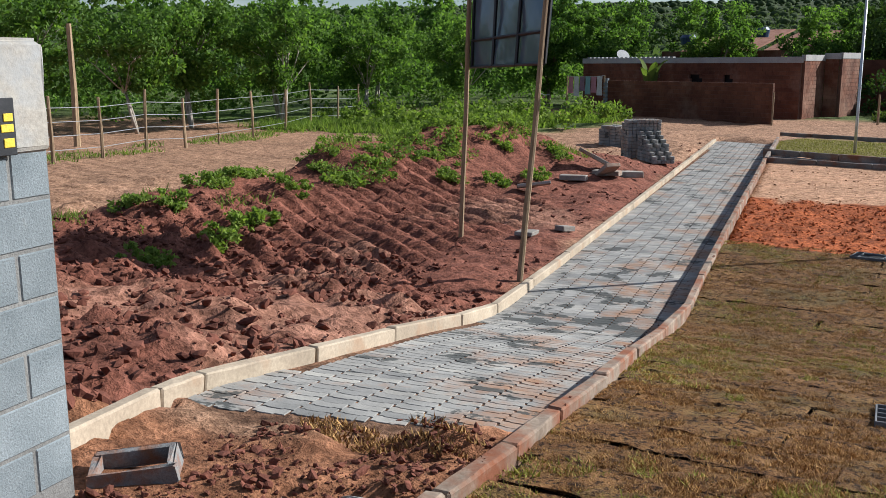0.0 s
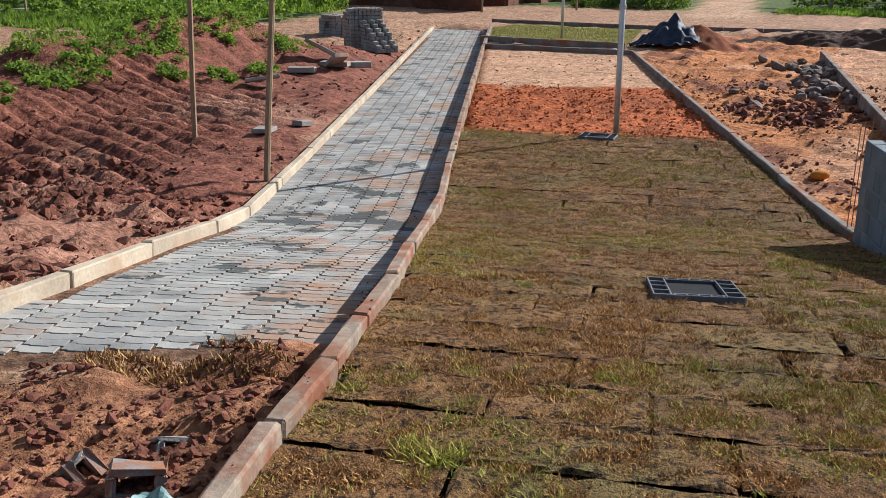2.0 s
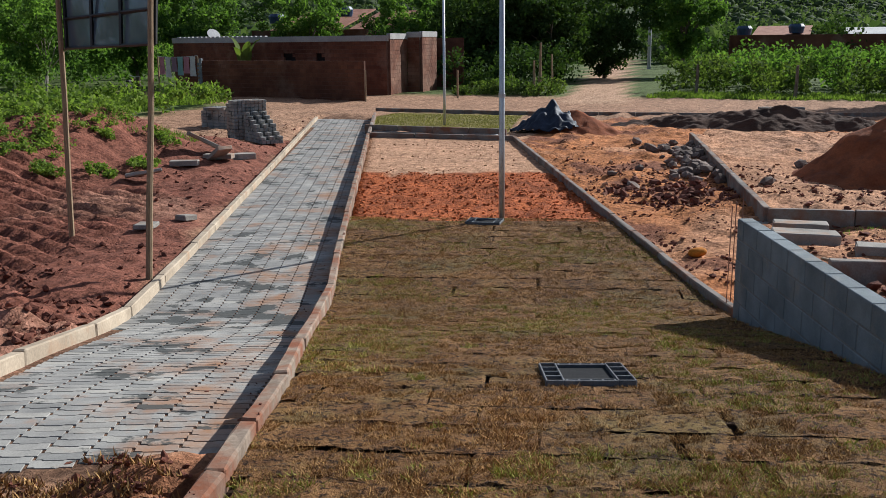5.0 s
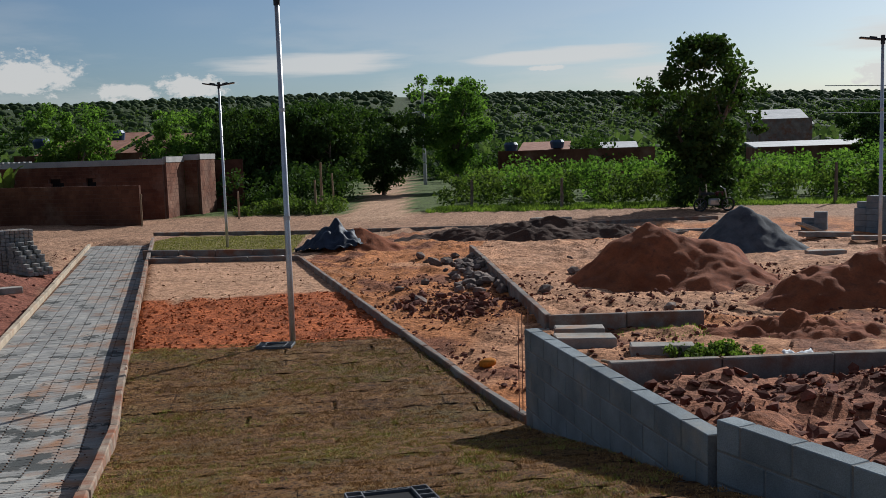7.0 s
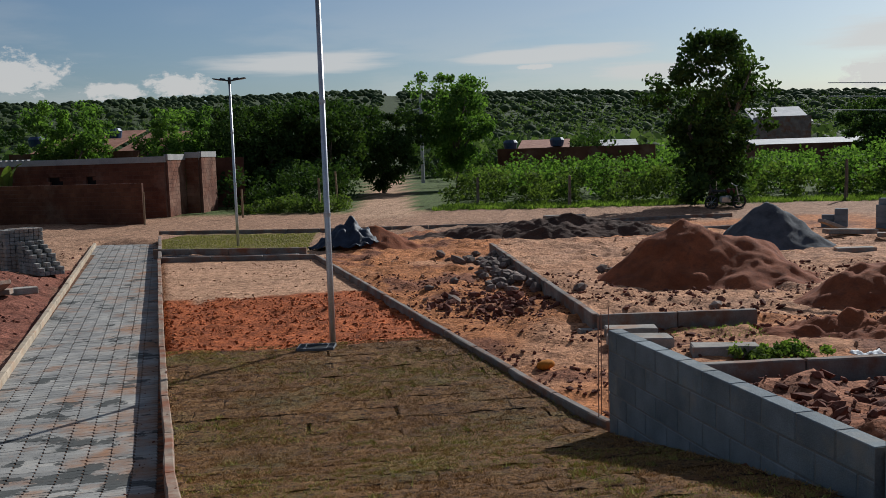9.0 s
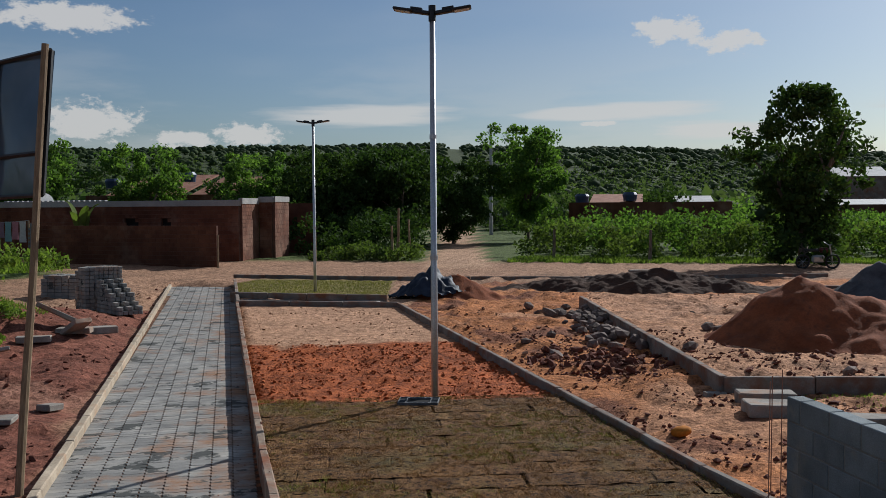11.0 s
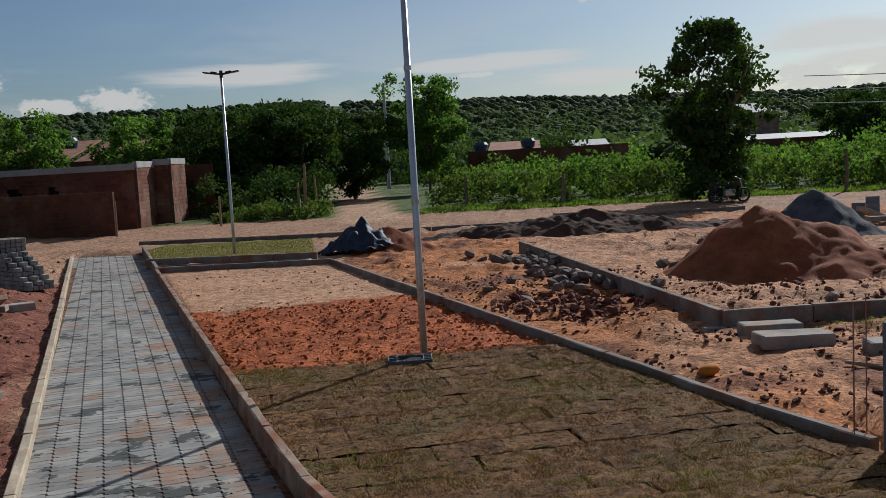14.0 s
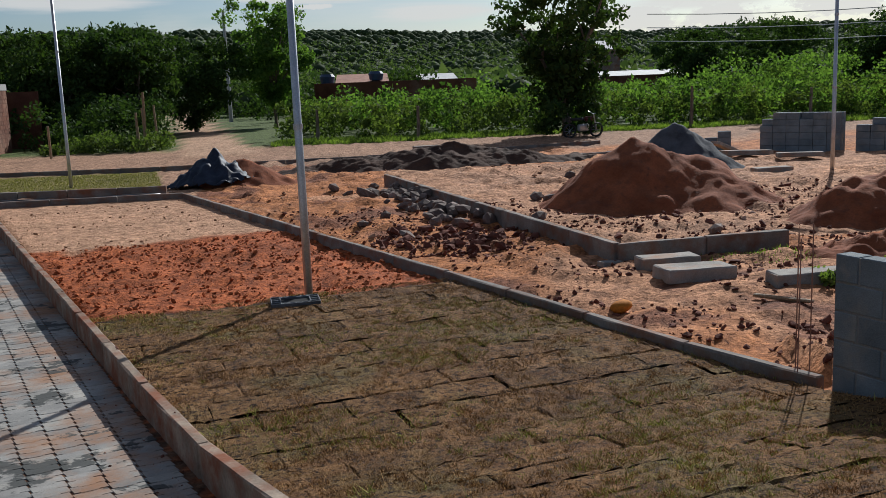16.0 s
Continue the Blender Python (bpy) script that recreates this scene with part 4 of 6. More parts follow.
def tarp():
    n = 48
    g = np.linspace(-1, 1, n)
    U, V = np.meshgrid(g, g)
    X, Y = -3.25 + 1.25 * U, 26.15 + 0.95 * V
    r = np.hypot(U, V * 1.05)
    z = 0.88 * np.clip(1 - r ** 0.9, -0.03, 1)
    z = z + 0.13 * np.abs(fbm(X, Y, 4.2, 4, 91)) + 0.05 * np.sin(14 * U + 5 * V + 3 * fbm(X, Y, 1.2, 2, 93)) * smooth(r, 1.0, 0.4)
    keep = (r + 0.12 * fbm(X, Y, 1.4, 2, 95)) < 0.98
    Z = ground_height(X, Y) + z + 0.03
    idx = np.arange(n * n).reshape(n, n)
    f = np.stack([idx[:-1, :-1], idx[:-1, 1:], idx[1:, 1:], idx[1:, :-1]], -1).reshape(-1, 4)
    f = f[keep.ravel()[f].all(1)]
    ob = arrays("tarpaulin", np.stack([X, Y, Z], -1).reshape(-1, 3), f, M_TARP, smooth=True)
    so = ob.modifiers.new("thickness", "SOLIDIFY")
    so.thickness = 0.012
    return tagged(ob, "crumpled dark blue tarpaulin over a soil heap", "tarpaulin")


tarp()

# ---------------------------------------------------------------- brick house


def brick_face(bm, p, q, z0, z1, thick=0.14, course=0.2, length=0.4, seed=0, skip=()):
    """Courses of bricks laid along p-q, joined into one mesh; skip: openings as (from, to, low, high)."""
    p, q = Vector(p), Vector(q)
    way, ll = (q - p).normalized(), (q - p).length
    turn = Matrix.Rotation(math.atan2(way.y, way.x), 4, "Z")
    r = random.Random(seed)
    n = round((z1 - z0) / course)
    ch = (z1 - z0) / n
    for c in range(n):
        za = z0 + c * ch
        s = 0.0 if c % 2 else -length / 2
        while s < ll:
            a, b = max(s, 0), min(s + length, ll)
            s += length
            mid = (a + b) / 2
            if b - a < 0.06 or any(f < mid < t and lo < za + ch / 2 < hi for f, t, lo, hi in skip):
                continue
            m = p + way * mid
            box(bm, (b - a - 0.018, thick + r.uniform(-0.006, 0.006), ch - 0.018), (m.x, m.y, za + ch / 2), 0, turn)


def wall_part(root, name, p, q, z0, z1, seed, skip=(), thick=0.14, label=""):
    bm = bmesh.new()
    brick_face(bm, p, q, z0, z1, thick, seed=seed, skip=skip)
    ob = tagged(part(name, bm, M_BRICK, root, label), kind="stuff")
    p, q = Vector(p), Vector(q)
    way = (q - p).normalized()
    cuts = sorted((f, t, lo, hi) for f, t, lo, hi in skip)
    bm = bmesh.new()
    turn = Matrix.Rotation(math.atan2(way.y, way.x), 4, "Z")
    s = 0.0
    for f, t, lo, hi in cuts + [((q - p).length, 0, 0, 0)]:
        m = p + way * ((s + f) / 2)
        box(bm, (f - s, thick - 0.02, z1 - z0 - 0.01), (m.x, m.y, (z0 + z1) / 2), 0, turn)
        if t:
            m = p + way * ((f + t) / 2)
            for a, b in ((z0, lo), (hi, z1)):
                if b - a > 0.05:
                    box(bm, (t - f, thick - 0.02, b - a - 0.01), (m.x, m.y, (a + b) / 2), 0, turn)
        s = t
    part("mortar", bm, M_REDMORTAR, root)
    return ob


def house():
    root = tagged(new("house"), "unfinished red brick house with a flat roofline", "house")
    C, L = (-16.95, 43.5), (-32.0, 45.6)
    wall_part(root, "front_wall", L, C, -0.1, 2.75, 3, [(5.0, 6.1, 1.75, 2.15), (8.3, 9.2, 1.75, 2.15), (10.6, 11.2, 1.75, 2.15)], label="red hollow brick wall with slit openings")
    # near-black boxes paint in the shade seen through the slits
    for x in (-26.5, -23.3, -21.1):
        bm = bmesh.new()
        box(bm, (1.4, 0.1, 0.55), (x, 43.5 + 0.1395 * (-16.95 - x) + 0.22, 1.95), 0, Matrix.Rotation(radians(-7.9), 4, "Z"))
        part("shade_box", bm, M_DARK, root)
    wall_part(root, "end_wall", (-16.9, 43.6), (-17.2, 46.4), -0.1, 2.85, 4, label="sunlit end of the brick wall")
    wall_part(root, "recess_wall", (-17.12, 46.45), (-16.45, 46.55), -0.1, 2.95, 5)
    wall_part(root, "rear_end_wall", (-16.38, 46.6), (-16.62, 49.2), -0.1, 2.95, 7, label="sunlit brick end wall")
    for ln, (mx, my, mz), a in (((Vector(C) - Vector(L)).length + 0.1, ((C[0] + L[0]) / 2, (C[1] + L[1]) / 2, 2.9), -7.9), (2.9, (-17.05, 45.0, 2.99), 96.1), (0.8, (-16.75, 46.5, 3.08), 8.5), (2.7, (-16.5, 47.9, 3.1), 95.3)):
        bm = bmesh.new()
        box(bm, (ln, 0.2, 0.3), (mx, my, mz), 0.01, Matrix.Rotation(radians(a), 4, "Z"))
        part("ring_beam", bm, M_CEMENT, root, "grey cement ring beam")
    bm = bmesh.new()
    for i in range(20):
        box(bm, (0.22, 0.24, 0.06), (-31.5 + 0.34 * i, 45.53 - 0.1395 * 0.34 * i, 3.08), 0.008, Matrix.Rotation(radians(-7.9), 4, "Z"))
    part("coping_block", bm, M_ROOFGREY, root, "pale blocks along the wall's top")
    bm = bmesh.new()
    box(bm, (14.3, 5.0, 0.12), (-24.6, 48.9, 2.88), 0.01)
    part("roof_slab", bm, M_CEMENT, root)
    bm = bmesh.new()
    box(bm, (0.15, 7, 3.0), (-31.4, 49, 1.4), 0)
    box(bm, (15.5, 0.15, 3.0), (-23.8, 52.2, 1.4), 0)
    part("back_wall", bm, M_BRICK, root)
    return root


house()


def boundary_wall():
    root = tagged(new("wall_4"), "low red brick boundary wall in front of the house", "wall", kind="structure")
    wall_part(root, "brick_courses", (-26.6, 40.9), (-16.0, 39.0), -0.1, 1.85, 13)
    bm = bmesh.new()
    box(bm, (0.16, 0.16, 2.0), (-26.75, 40.95, 0.95), 0.01)
    for k in range(8):
        box(bm, (0.34, 0.19, 0.1), (-26.75, 40.95, 0.2 + 0.21 * k), 0.008)
    part("block_pier", bm, M_BLOCK, root, "grey block pier with toothed courses")
    return root


boundary_wall()
bm = bmesh.new()
tube(bm, [(-15.85, 38.7, -0.2), (-15.83, 38.72, 1.45)], [0.05, 0.04], 8)
tagged(part("timber_post", bm, M_WOOD), "short weathered timber post at the wall's end", "post")
bm = bmesh.new()
tube(bm, [(-12.3, 41.6, -0.2), (-12.3, 41.6, 1.35)], [0.06, 0.05], 8)
tagged(part("timber_post", bm, M_WOOD), "short dark post beside the dirt road", "post")

# ---------------------------------------------------------------- plants


def leaves(centres, radii, count, size, seed, flat=0.8, droop=0.0):
    """Pointed leaves scattered through clumps: vertices and faces. Every leaf is a folded diamond of its own."""
    r = np.random.default_rng(seed)
    centres, radii = np.asarray(centres, float), np.asarray(radii, float)
    n = len(centres) * count
    c, rad = np.repeat(centres, count, 0), np.repeat(radii, count)
    v = r.normal(size=(n, 3))
    v /= np.linalg.norm(v, axis=1)[:, None]
    v *= (r.random(n) ** 0.45 * rad)[:, None]
    v[:, 2] *= flat
    p = c + v
    a = r.normal(size=(n, 3)) + np.array([0, 0, -droop])
    a /= np.linalg.norm(a, axis=1)[:, None]
    b = np.cross(a, r.normal(size=(n, 3)))
    b /= np.linalg.norm(b, axis=1)[:, None] + 1e-9
    s = size * (0.6 + 0.8 * r.random(n))[:, None]
    V = np.stack([p - a * s * 0.5, p + b * s * 0.28, p + a * s * 0.5, p - b * s * 0.28], 1).reshape(-1, 3)
    F = np.arange(n * 4).reshape(n, 4)
    return V, F


def blades(x, y, z, height, width, seed, lean=0.5):
    """Grass blades as narrow triangles standing on given points."""
    r = np.random.default_rng(seed)
    n = len(x)
    a = r.random(n) * 2 * np.pi
    h, w = height * (0.5 + r.random(n)), width * (0.6 + 0.8 * r.random(n))
    base = np.stack([x, y, z], 1)
    side = np.stack([np.cos(a), np.sin(a), np.zeros(n)], 1) * w[:, None]
    tip = base + np.stack([lean * h * r.normal(size=n), lean * h * r.normal(size=n), h], 1)
    V = np.stack([base - side, base + side, tip], 1).reshape(-1, 3)
    return V, np.arange(n * 3).reshape(n, 3)


def tree(name, height, spread, trunk_h, label, seed, leaf_mat, bark, clumps=46, count=90, leaf=0.2, trunk_r=0.13, stems=1, crown_low=0.3, widths=None):
    r = random.Random(seed)
    root = tagged(new(name), label, "tree")
    tips = []
    bm = bmesh.new()
    for s in range(stems):
        ang = r.uniform(0, 6.28)
        lean = 0.12 if stems == 1 else 0.5
        top = Vector((math.cos(ang) * lean, math.sin(ang) * lean, trunk_h))
        foot = Vector((0.1 * math.cos(ang), 0.1 * math.sin(ang), -0.15)) if stems > 1 else Vector((0, 0, -0.15))
        mid = foot.lerp(top, 0.5) + Vector((r.uniform(-.1, .1), r.uniform(-.1, .1), 0))
        tube(bm, [foot, mid, top], [trunk_r * 1.25, trunk_r, trunk_r * 0.75], 8)
        for k in range(6 if stems == 1 else 3):
            a2 = ang + k * 6.28 / (6 if stems == 1 else 3) + r.uniform(-.4, .4)
            rad = spread * r.uniform(0.35, 0.75)
            end = top + Vector((math.cos(a2) * rad, math.sin(a2) * rad, (height - trunk_h) * r.uniform(0.3, 0.8)))
            bend = top.lerp(end, 0.5) + Vector((r.uniform(-.2, .2), r.uniform(-.2, .2), 0.25))
            tube(bm, [top - Vector((0, 0, 0.1)), bend, end], [trunk_r * 0.6, trunk_r * 0.4, trunk_r * 0.15], 6)
            tips.append(end)
            for q in range(2):
                e2 = bend.lerp(end, 0.4) + Vector((r.uniform(-1, 1), r.uniform(-1, 1), r.uniform(0.1, 0.9))) * spread * 0.35
                tube(bm, [bend, e2], [trunk_r * 0.3, trunk_r * 0.1], 5)
                tips.append(e2)
    part("trunk", bm, bark, root, smooth=True)
    C, R = [], []
    for k in range(clumps):
        if k < len(tips):
            c = tips[k]
        else:
            a, u = r.uniform(0, 6.28), r.random()
            z = height * (crown_low + (1 - crown_low) * u)
            prof = math.sin(math.pi * min(1, 0.18 + 0.82 * (1 - u) ** 0.8)) ** 0.7
            if widths:
                prof = float(np.interp(u, np.linspace(0, 1, len(widths)), widths))
            rr = spread * prof * math.sqrt(r.random()) * r.uniform(0.8, 1.15)
            c = Vector((math.cos(a) * rr, math.sin(a) * rr, z))
        C.append(c)
        R.append(spread * r.uniform(0.13, 0.28) * (0.84 if widths else 1.0))
    V, F = leaves(C, R, count, leaf, seed, 0.75)
    arrays("crown", V, F, leaf_mat, root)
    return root


def at(x, y, turn=0.0, scale=1.0, dz=0.0):
    return Matrix.Translation((x, y, gz(x, y) + dz)) @ Matrix.Rotation(turn, 4, "Z") @ Matrix.Scale(scale, 4)


big = tree("tree", 7.6, 3.1, 1.3, "large dark broadleaf tree beside the dirt road", 3, M_LEAFDARK, M_BARK, 190, 80, 0.23, 0.2, crown_low=0.04, widths=(0.62, 0.58, 0.52, 0.52, 0.62, 0.9, 1.15, 1.05, 0.8, 0.55, 0.2))
big.matrix_world = at(9.45, 42.6)
road_tree = tree("tree", 8.6, 3.3, 2.4, "tall light-leaved tree next to the utility pole", 5, M_LEAF, M_BARK, 110, 120, 0.27, 0.16, crown_low=0.2)
road_tree.matrix_world = at(-5.6, 69, 1.0)
dark = tree("tree", 5.9, 3.2, 1.4, "dense dark green tree behind the road", 8, M_LEAFDARK, M_BARK, 110, 120, 0.26, 0.14, crown_low=0.08)
dark.matrix_world = at(-16.4, 57, 0.4)
for x, y, s in ((-12.6, 59, 1.05), (-19.5, 62, 1.0), (-14.5, 66, 1.1), (-10.6, 66, 0.95), (25.5, 72, 0.95), (30.5, 69, 0.98), (36.5, 66, 1.0), (33, 76, 1.05), (44, 66, 1.05)):
    ob = copy_thing(dark, at(x, y, x * 2.1, 1.0))
    ob.scale = (s, s, s)
yard_tree = tree("tree", 6.6, 3.0, 1.6, "leafy green tree beside the brick house", 12, M_LEAF, M_BARK, 100, 120, 0.24, 0.13, crown_low=0.12)
yard_tree.matrix_world = at(-34.0, 51.5, 0.2)
for x, y, s in ((-38.5, 50, 1.1), (-30.0, 57, 1.0), (-24, 62, 0.95), (-44, 46, 1.1)):
    ob = copy_thing(yard_tree, at(x, y, x * 1.3))
    ob.scale = (s, s, s)
scrub_tree = tree("tree", 5.4, 2.6, 1.7, "slender many-stemmed tree with pale bark behind the wire fence", 21, M_LEAF, M_PALEBARK, 64, 110, 0.19, 0.06, stems=3, crown_low=0.34)
scrub_tree.matrix_world = at(-31.2, 22.6, 0.7)
for x, y, s, t in ((-33.5, 19.5, 1.1, 1.9), (-31.5, 16.0, 1.0, 3.1), (-35.5, 25.5, 1.1, 4.0), (-34.2, 29.8, 0.95, 5.0), (-30.6, 33.5, 0.9, 0.3), (-36, 13.5, 1.15, 2.2), (-37, 33, 1.1, 1.0)):
    ob = copy_thing(scrub_tree, at(x, y, t))
    ob.scale = (s, s, s)


def clump_field(name, mat, label, category, n, xr, yr, zr, rr, count, size, seed, where=None, flat=0.8, on_ground=True):
    r = np.random.default_rng(seed)
    C, R = [], []
    while len(C) < n:
        x, y = r.uniform(*xr), r.uniform(*yr)
        if where and not where(x, y):
            continue
        C.append((x, y, float(far_height(np.array(x), np.array(y))) + r.uniform(*zr)))
        R.append(r.uniform(*rr))
    V, F = leaves(C, R, count, size, seed + 1, flat)
    return tagged(arrays(name, V, F, mat), label, category, kind="stuff")


clump_field("woodland", M_LEAF, "dense green scrub woodland behind the wire fence", "woodland", 330, (-66, -33.5), (4, 62), (0.2, 6.0), (0.9, 1.7), 120, 0.30, 31, lambda x, y: x < -32.5 - 0.12 * abs(y - 18))
clump_field("woodland", M_LEAF, "lighter green scrub along the woodland's edge", "woodland", 150, (-47, -33), (6, 46), (1.2, 5.6), (0.6, 1.2), 120, 0.22, 33, lambda x, y: x < -33.0 - 0.1 * abs(y - 20))
clump_field("scrub", M_LEAFBRIGHT, "bright green leafy shrubs filling the field by the road", "shrubs", 620, (-3.5, 48), (44.8, 58), (0.1, 1.6), (0.35, 0.7), 90, 0.2, 41, lambda x, y: y > 44.8 + 0.06 * x + (1.5 if x < -1 else 0))
clump_field("scrub", M_LEAF, "darker green shrubs in the field", "shrubs", 420, (-2.5, 52), (47, 68), (0.2, 2.0), (0.5, 0.95), 90, 0.24, 43)
clump_field("scrub", M_LEAFDARK, "dark shrubs beside the side road", "shrubs", 90, (-20, -8.6), (47.5, 60), (0.2, 2.2), (0.5, 1.0), 120, 0.22, 45, lambda x, y: x < -8.2 - 0.2 * (y - 44))
clump_field("scrub", M_LEAFBRIGHT, "low green weeds at the road's edge", "weeds", 60, (-13.5, -8.4), (44.0, 47), (0.1, 0.6), (0.25, 0.5), 90, 0.16, 47)
clump_field("scrub", M_LEAF, "feathery green bushes behind the block stacks", "shrubs", 60, (19, 34), (42, 56), (0.6, 3.0), (0.6, 1.2), 130, 0.2, 49)
clump_field("scrub", M_TALLGRASS, "rank green weeds at the edge of the yard", "weeds", 90, (-33, -20), (23, 37), (0.1, 0.8), (0.3, 0.7), 90, 0.2, 51, lambda x, y: x < -19.5 - 0.28 * (y - 24) + 2)
clump_field("woodland", M_LEAF, "trees and bushes behind the house", "woodland", 200, (-64, -20), (56, 95), (0.3, 3.0), (0.9, 1.8), 100, 0.36, 53)
clump_field("woodland", M_LEAFDARK, "dark trees along the side road", "woodland", 190, (-40, 6), (74, 118), (0.3, 3.6), (0.9, 1.8), 100, 0.36, 55, lambda x, y: abs(x - (-6.0 - 0.2 * (y - 44))) > 3.2)
clump_field("woodland", M_LEAF, "green trees beyond the field", "woodland", 260, (4, 80), (84, 130), (0.3, 2.6), (0.9, 1.9), 90, 0.38, 57)


def hill_forest():
    """Tree crowns over the far hills: a dark core and loose leaf sprays for each."""
    r = np.random.default_rng(61)
    n = 13000
    d = 105 + 1080 * r.random(n) ** 1.35
    a = np.radians(r.uniform(-66, 52, n))
    x, y = d * np.sin(a), d * np.cos(a)
    rad = (2.3 + 0.0027 * d) * (0.5 + 0.95 * r.random(n))
    keep = np.abs(x - (-6.0 - 0.2 * (y - 44))) > 2.5 + rad
    x, y, d, rad = x[keep], y[keep], d[keep], rad[keep]
    z = far_height(x, y) + rad * 0.55
    c = np.stack([x, y, z], 1)
    bm = bmesh.new()
    bmesh.ops.create_icosphere(bm, subdivisions=1, radius=1.0)
    base = np.array([v.co[:] for v in bm.verts])
    tri = np.array([[v.index for v in f.verts] for f in bm.faces])
    bm.free()
    m = len(c)
    V = base[None] * (rad[:, None, None] * (0.45 + 0.35 * r.random((m, len(base), 1)))) * np.array([1, 1, 0.66]) + c[:, None]
    F = tri[None] + (np.arange(m) * len(base))[:, None, None]
    ob = tagged(arrays("hill_forest", V.reshape(-1, 3), F.reshape(-1, 3), M_FOREST, smooth=True), "continuous dark green woodland over distant low hills", "forest", kind="stuff")
    order = np.argsort(d)[:8000]
    parts = [leaves(c[order[i::4]], rad[order[i::4]] * 1.05, 30, s, 63 + i, 0.72) for i, s in enumerate((1.0, 1.4, 1.7, 1.2))]
    off, VV, FF = 0, [], []
    for v, f in parts:
        VV.append(v)
        FF.append(f + off)
        off += len(v)
    tagged(arrays("hill_foliage", np.concatenate(VV), np.concatenate(FF), M_FOREST), "loose leaf sprays of the hill woodland", "forest", kind="stuff")


hill_forest()


def grass_patch(name, mat, label, n, xr, yr, h, w, seed, where, lift=0.0, lean=0.5, cat="grass"):
    r = np.random.default_rng(seed)
    x, y = r.uniform(*xr, n), r.uniform(*yr, n)
    k = where(x, y)
    x, y = x[k], y[k]
    V, F = blades(x, y, ground_height(x, y) + lift, h, w, seed, lean)
    return tagged(arrays(name, V, F, mat), label, cat, kind="stuff")


grass_patch("verge_grass", M_TALLGRASS, "tall green grass on the verge", 30000, (-36, -19), (21, 37), 0.30, 0.03, 71,
            lambda x, y: (x < -20.5 - 0.2 * np.maximum(y - 27, 0) + 1.5 * vnoise(x * .4, y * .4, 5)) & (vnoise(x * .7, y * .7, 9) > -0.55) & (x > -32.5 + 0.1 * (y - 20)))
grass_patch("fence_grass", M_TALLGRASS, "patchy grass along the wire fence", 16000, (-30, -18), (8, 24), 0.12, 0.02, 73,
            lambda x, y: (np.abs(x + 24.2 + 0.42 * (y - 12)) < 1.2) & (vnoise(x * .9, y * .9, 19) > -0.1))
grass_patch("road_verge_grass", M_TALLGRASS, "short bright grass along the road's far edge", 40000, (-3.5, 44), (42.8, 47), 0.16, 0.03, 75,
            lambda x, y: y > 43.2 + 0.10 * np.maximum(x, 0) * 0.5 + 0.5 * vnoise(x * .8, y * .8, 4))
grass_patch("bed_grass", M_GRASSGREEN, "short green turf of the far bed", 30000, (-11.5, -3.5), (23.5, 32), 0.03, 0.010, 77, lambda x, y: on_strip(x, y), 0.0)


def weeds():
    """Leafy weeds growing over the soil bank."""
    spots = [(-7.1, 5.2, .45), (-7.5, 5.7, .4), (-7.7, 6.3, .35), (-8.9, 7.8, .4), (-8.5, 5.3, .35), (-10.0, 10.3, .6), (-10.2, 10.9, .5), (-9.8, 9.7, .5), (-10.8, 11.6, .5),
             (-6.0, 3.5, .35), (-10.2, 13.0, .6), (-10.9, 13.7, .5), (-11.3, 15.0, .6), (-10.4, 14.8, .5), (-12.3, 12.9, .5), (-9.7, 16.2, .5), (-8.9, 14.4, .4), (-12.6, 16, .6), (-9.4, 12.2, .4), (-9.0, 13.2, .35),
             (-11.9, 11.4, .6), (-12.4, 12.2, .7), (-11.4, 12.6, .6), (-12.2, 13.6, .7), (-11.6, 14.2, .6), (-12.6, 14.8, .7), (-11.9, 15.6, .7), (-11.0, 16.0, .6), (-11.1, 10.2, .5), (-10.6, 12.4, .5), (-12.1, 10.8, .6), (-10.0, 7.2, .5), (-9.6, 6.4, .5), (-10.4, 7.8, .5), (-9.0, 4.8, .4)]
    r = random.Random(4)
    for x, y, s in spots:
        C, R = [], []
        for k in range(14):
            a, d = r.uniform(0, 6.28), r.random() ** 0.6 * s * 0.9
            px, py = d * math.cos(a), d * math.sin(a)
            C.append((px, py, gz(x + px, y + py) - gz(x, y) + r.uniform(0.02, 0.16)))
            R.append(s * r.uniform(0.2, 0.4))
        V, F = leaves(C, R, 42, 0.08, int(x * 100) % 997, 0.6)
        ob = arrays("weed_patch", V, F, M_TALLGRASS)
        ob.location = (x, y, gz(x, y))
        tagged(ob, "leafy green weeds growing on the red soil bank", "weeds", "weeds on the soil bank", kind="stuff")


weeds()
grass_patch("bank_grass", M_TALLGRASS, "thin grass scattered over the soil bank", 26000, (-13.5, -6), (2.5, 17.8), 0.11, 0.012, 79,
            lambda x, y: (along(CREST, x, y)[0] < 1.5) & (vnoise(x * 1.1, y * 1.1, 29) > 0.12))

# ---------------------------------------------------------------- distance: fence, poles, houses


def tilted_post(name, foot, top, r0, mat, label, cat, group=""):
    bm = bmesh.new()
    f, t = Vector(foot), Vector(top)
    tube(bm, [f, f.lerp(t, .5) + Vector((.02, .02, 0)), t], [r0 * 1.1, r0, r0 * .8], 7)
    return tagged(part(name, bm, mat), label, cat, group)


FENCE = [(-22.8, 10.5), (-23.75, 12.4), (-24.3, 14.1), (-25.0, 15.8), (-26.5, 18.15), (-28.8, 21.2), (-31.0, 24.1), (-31.4, 26.0), (-31.6, 27.4)]


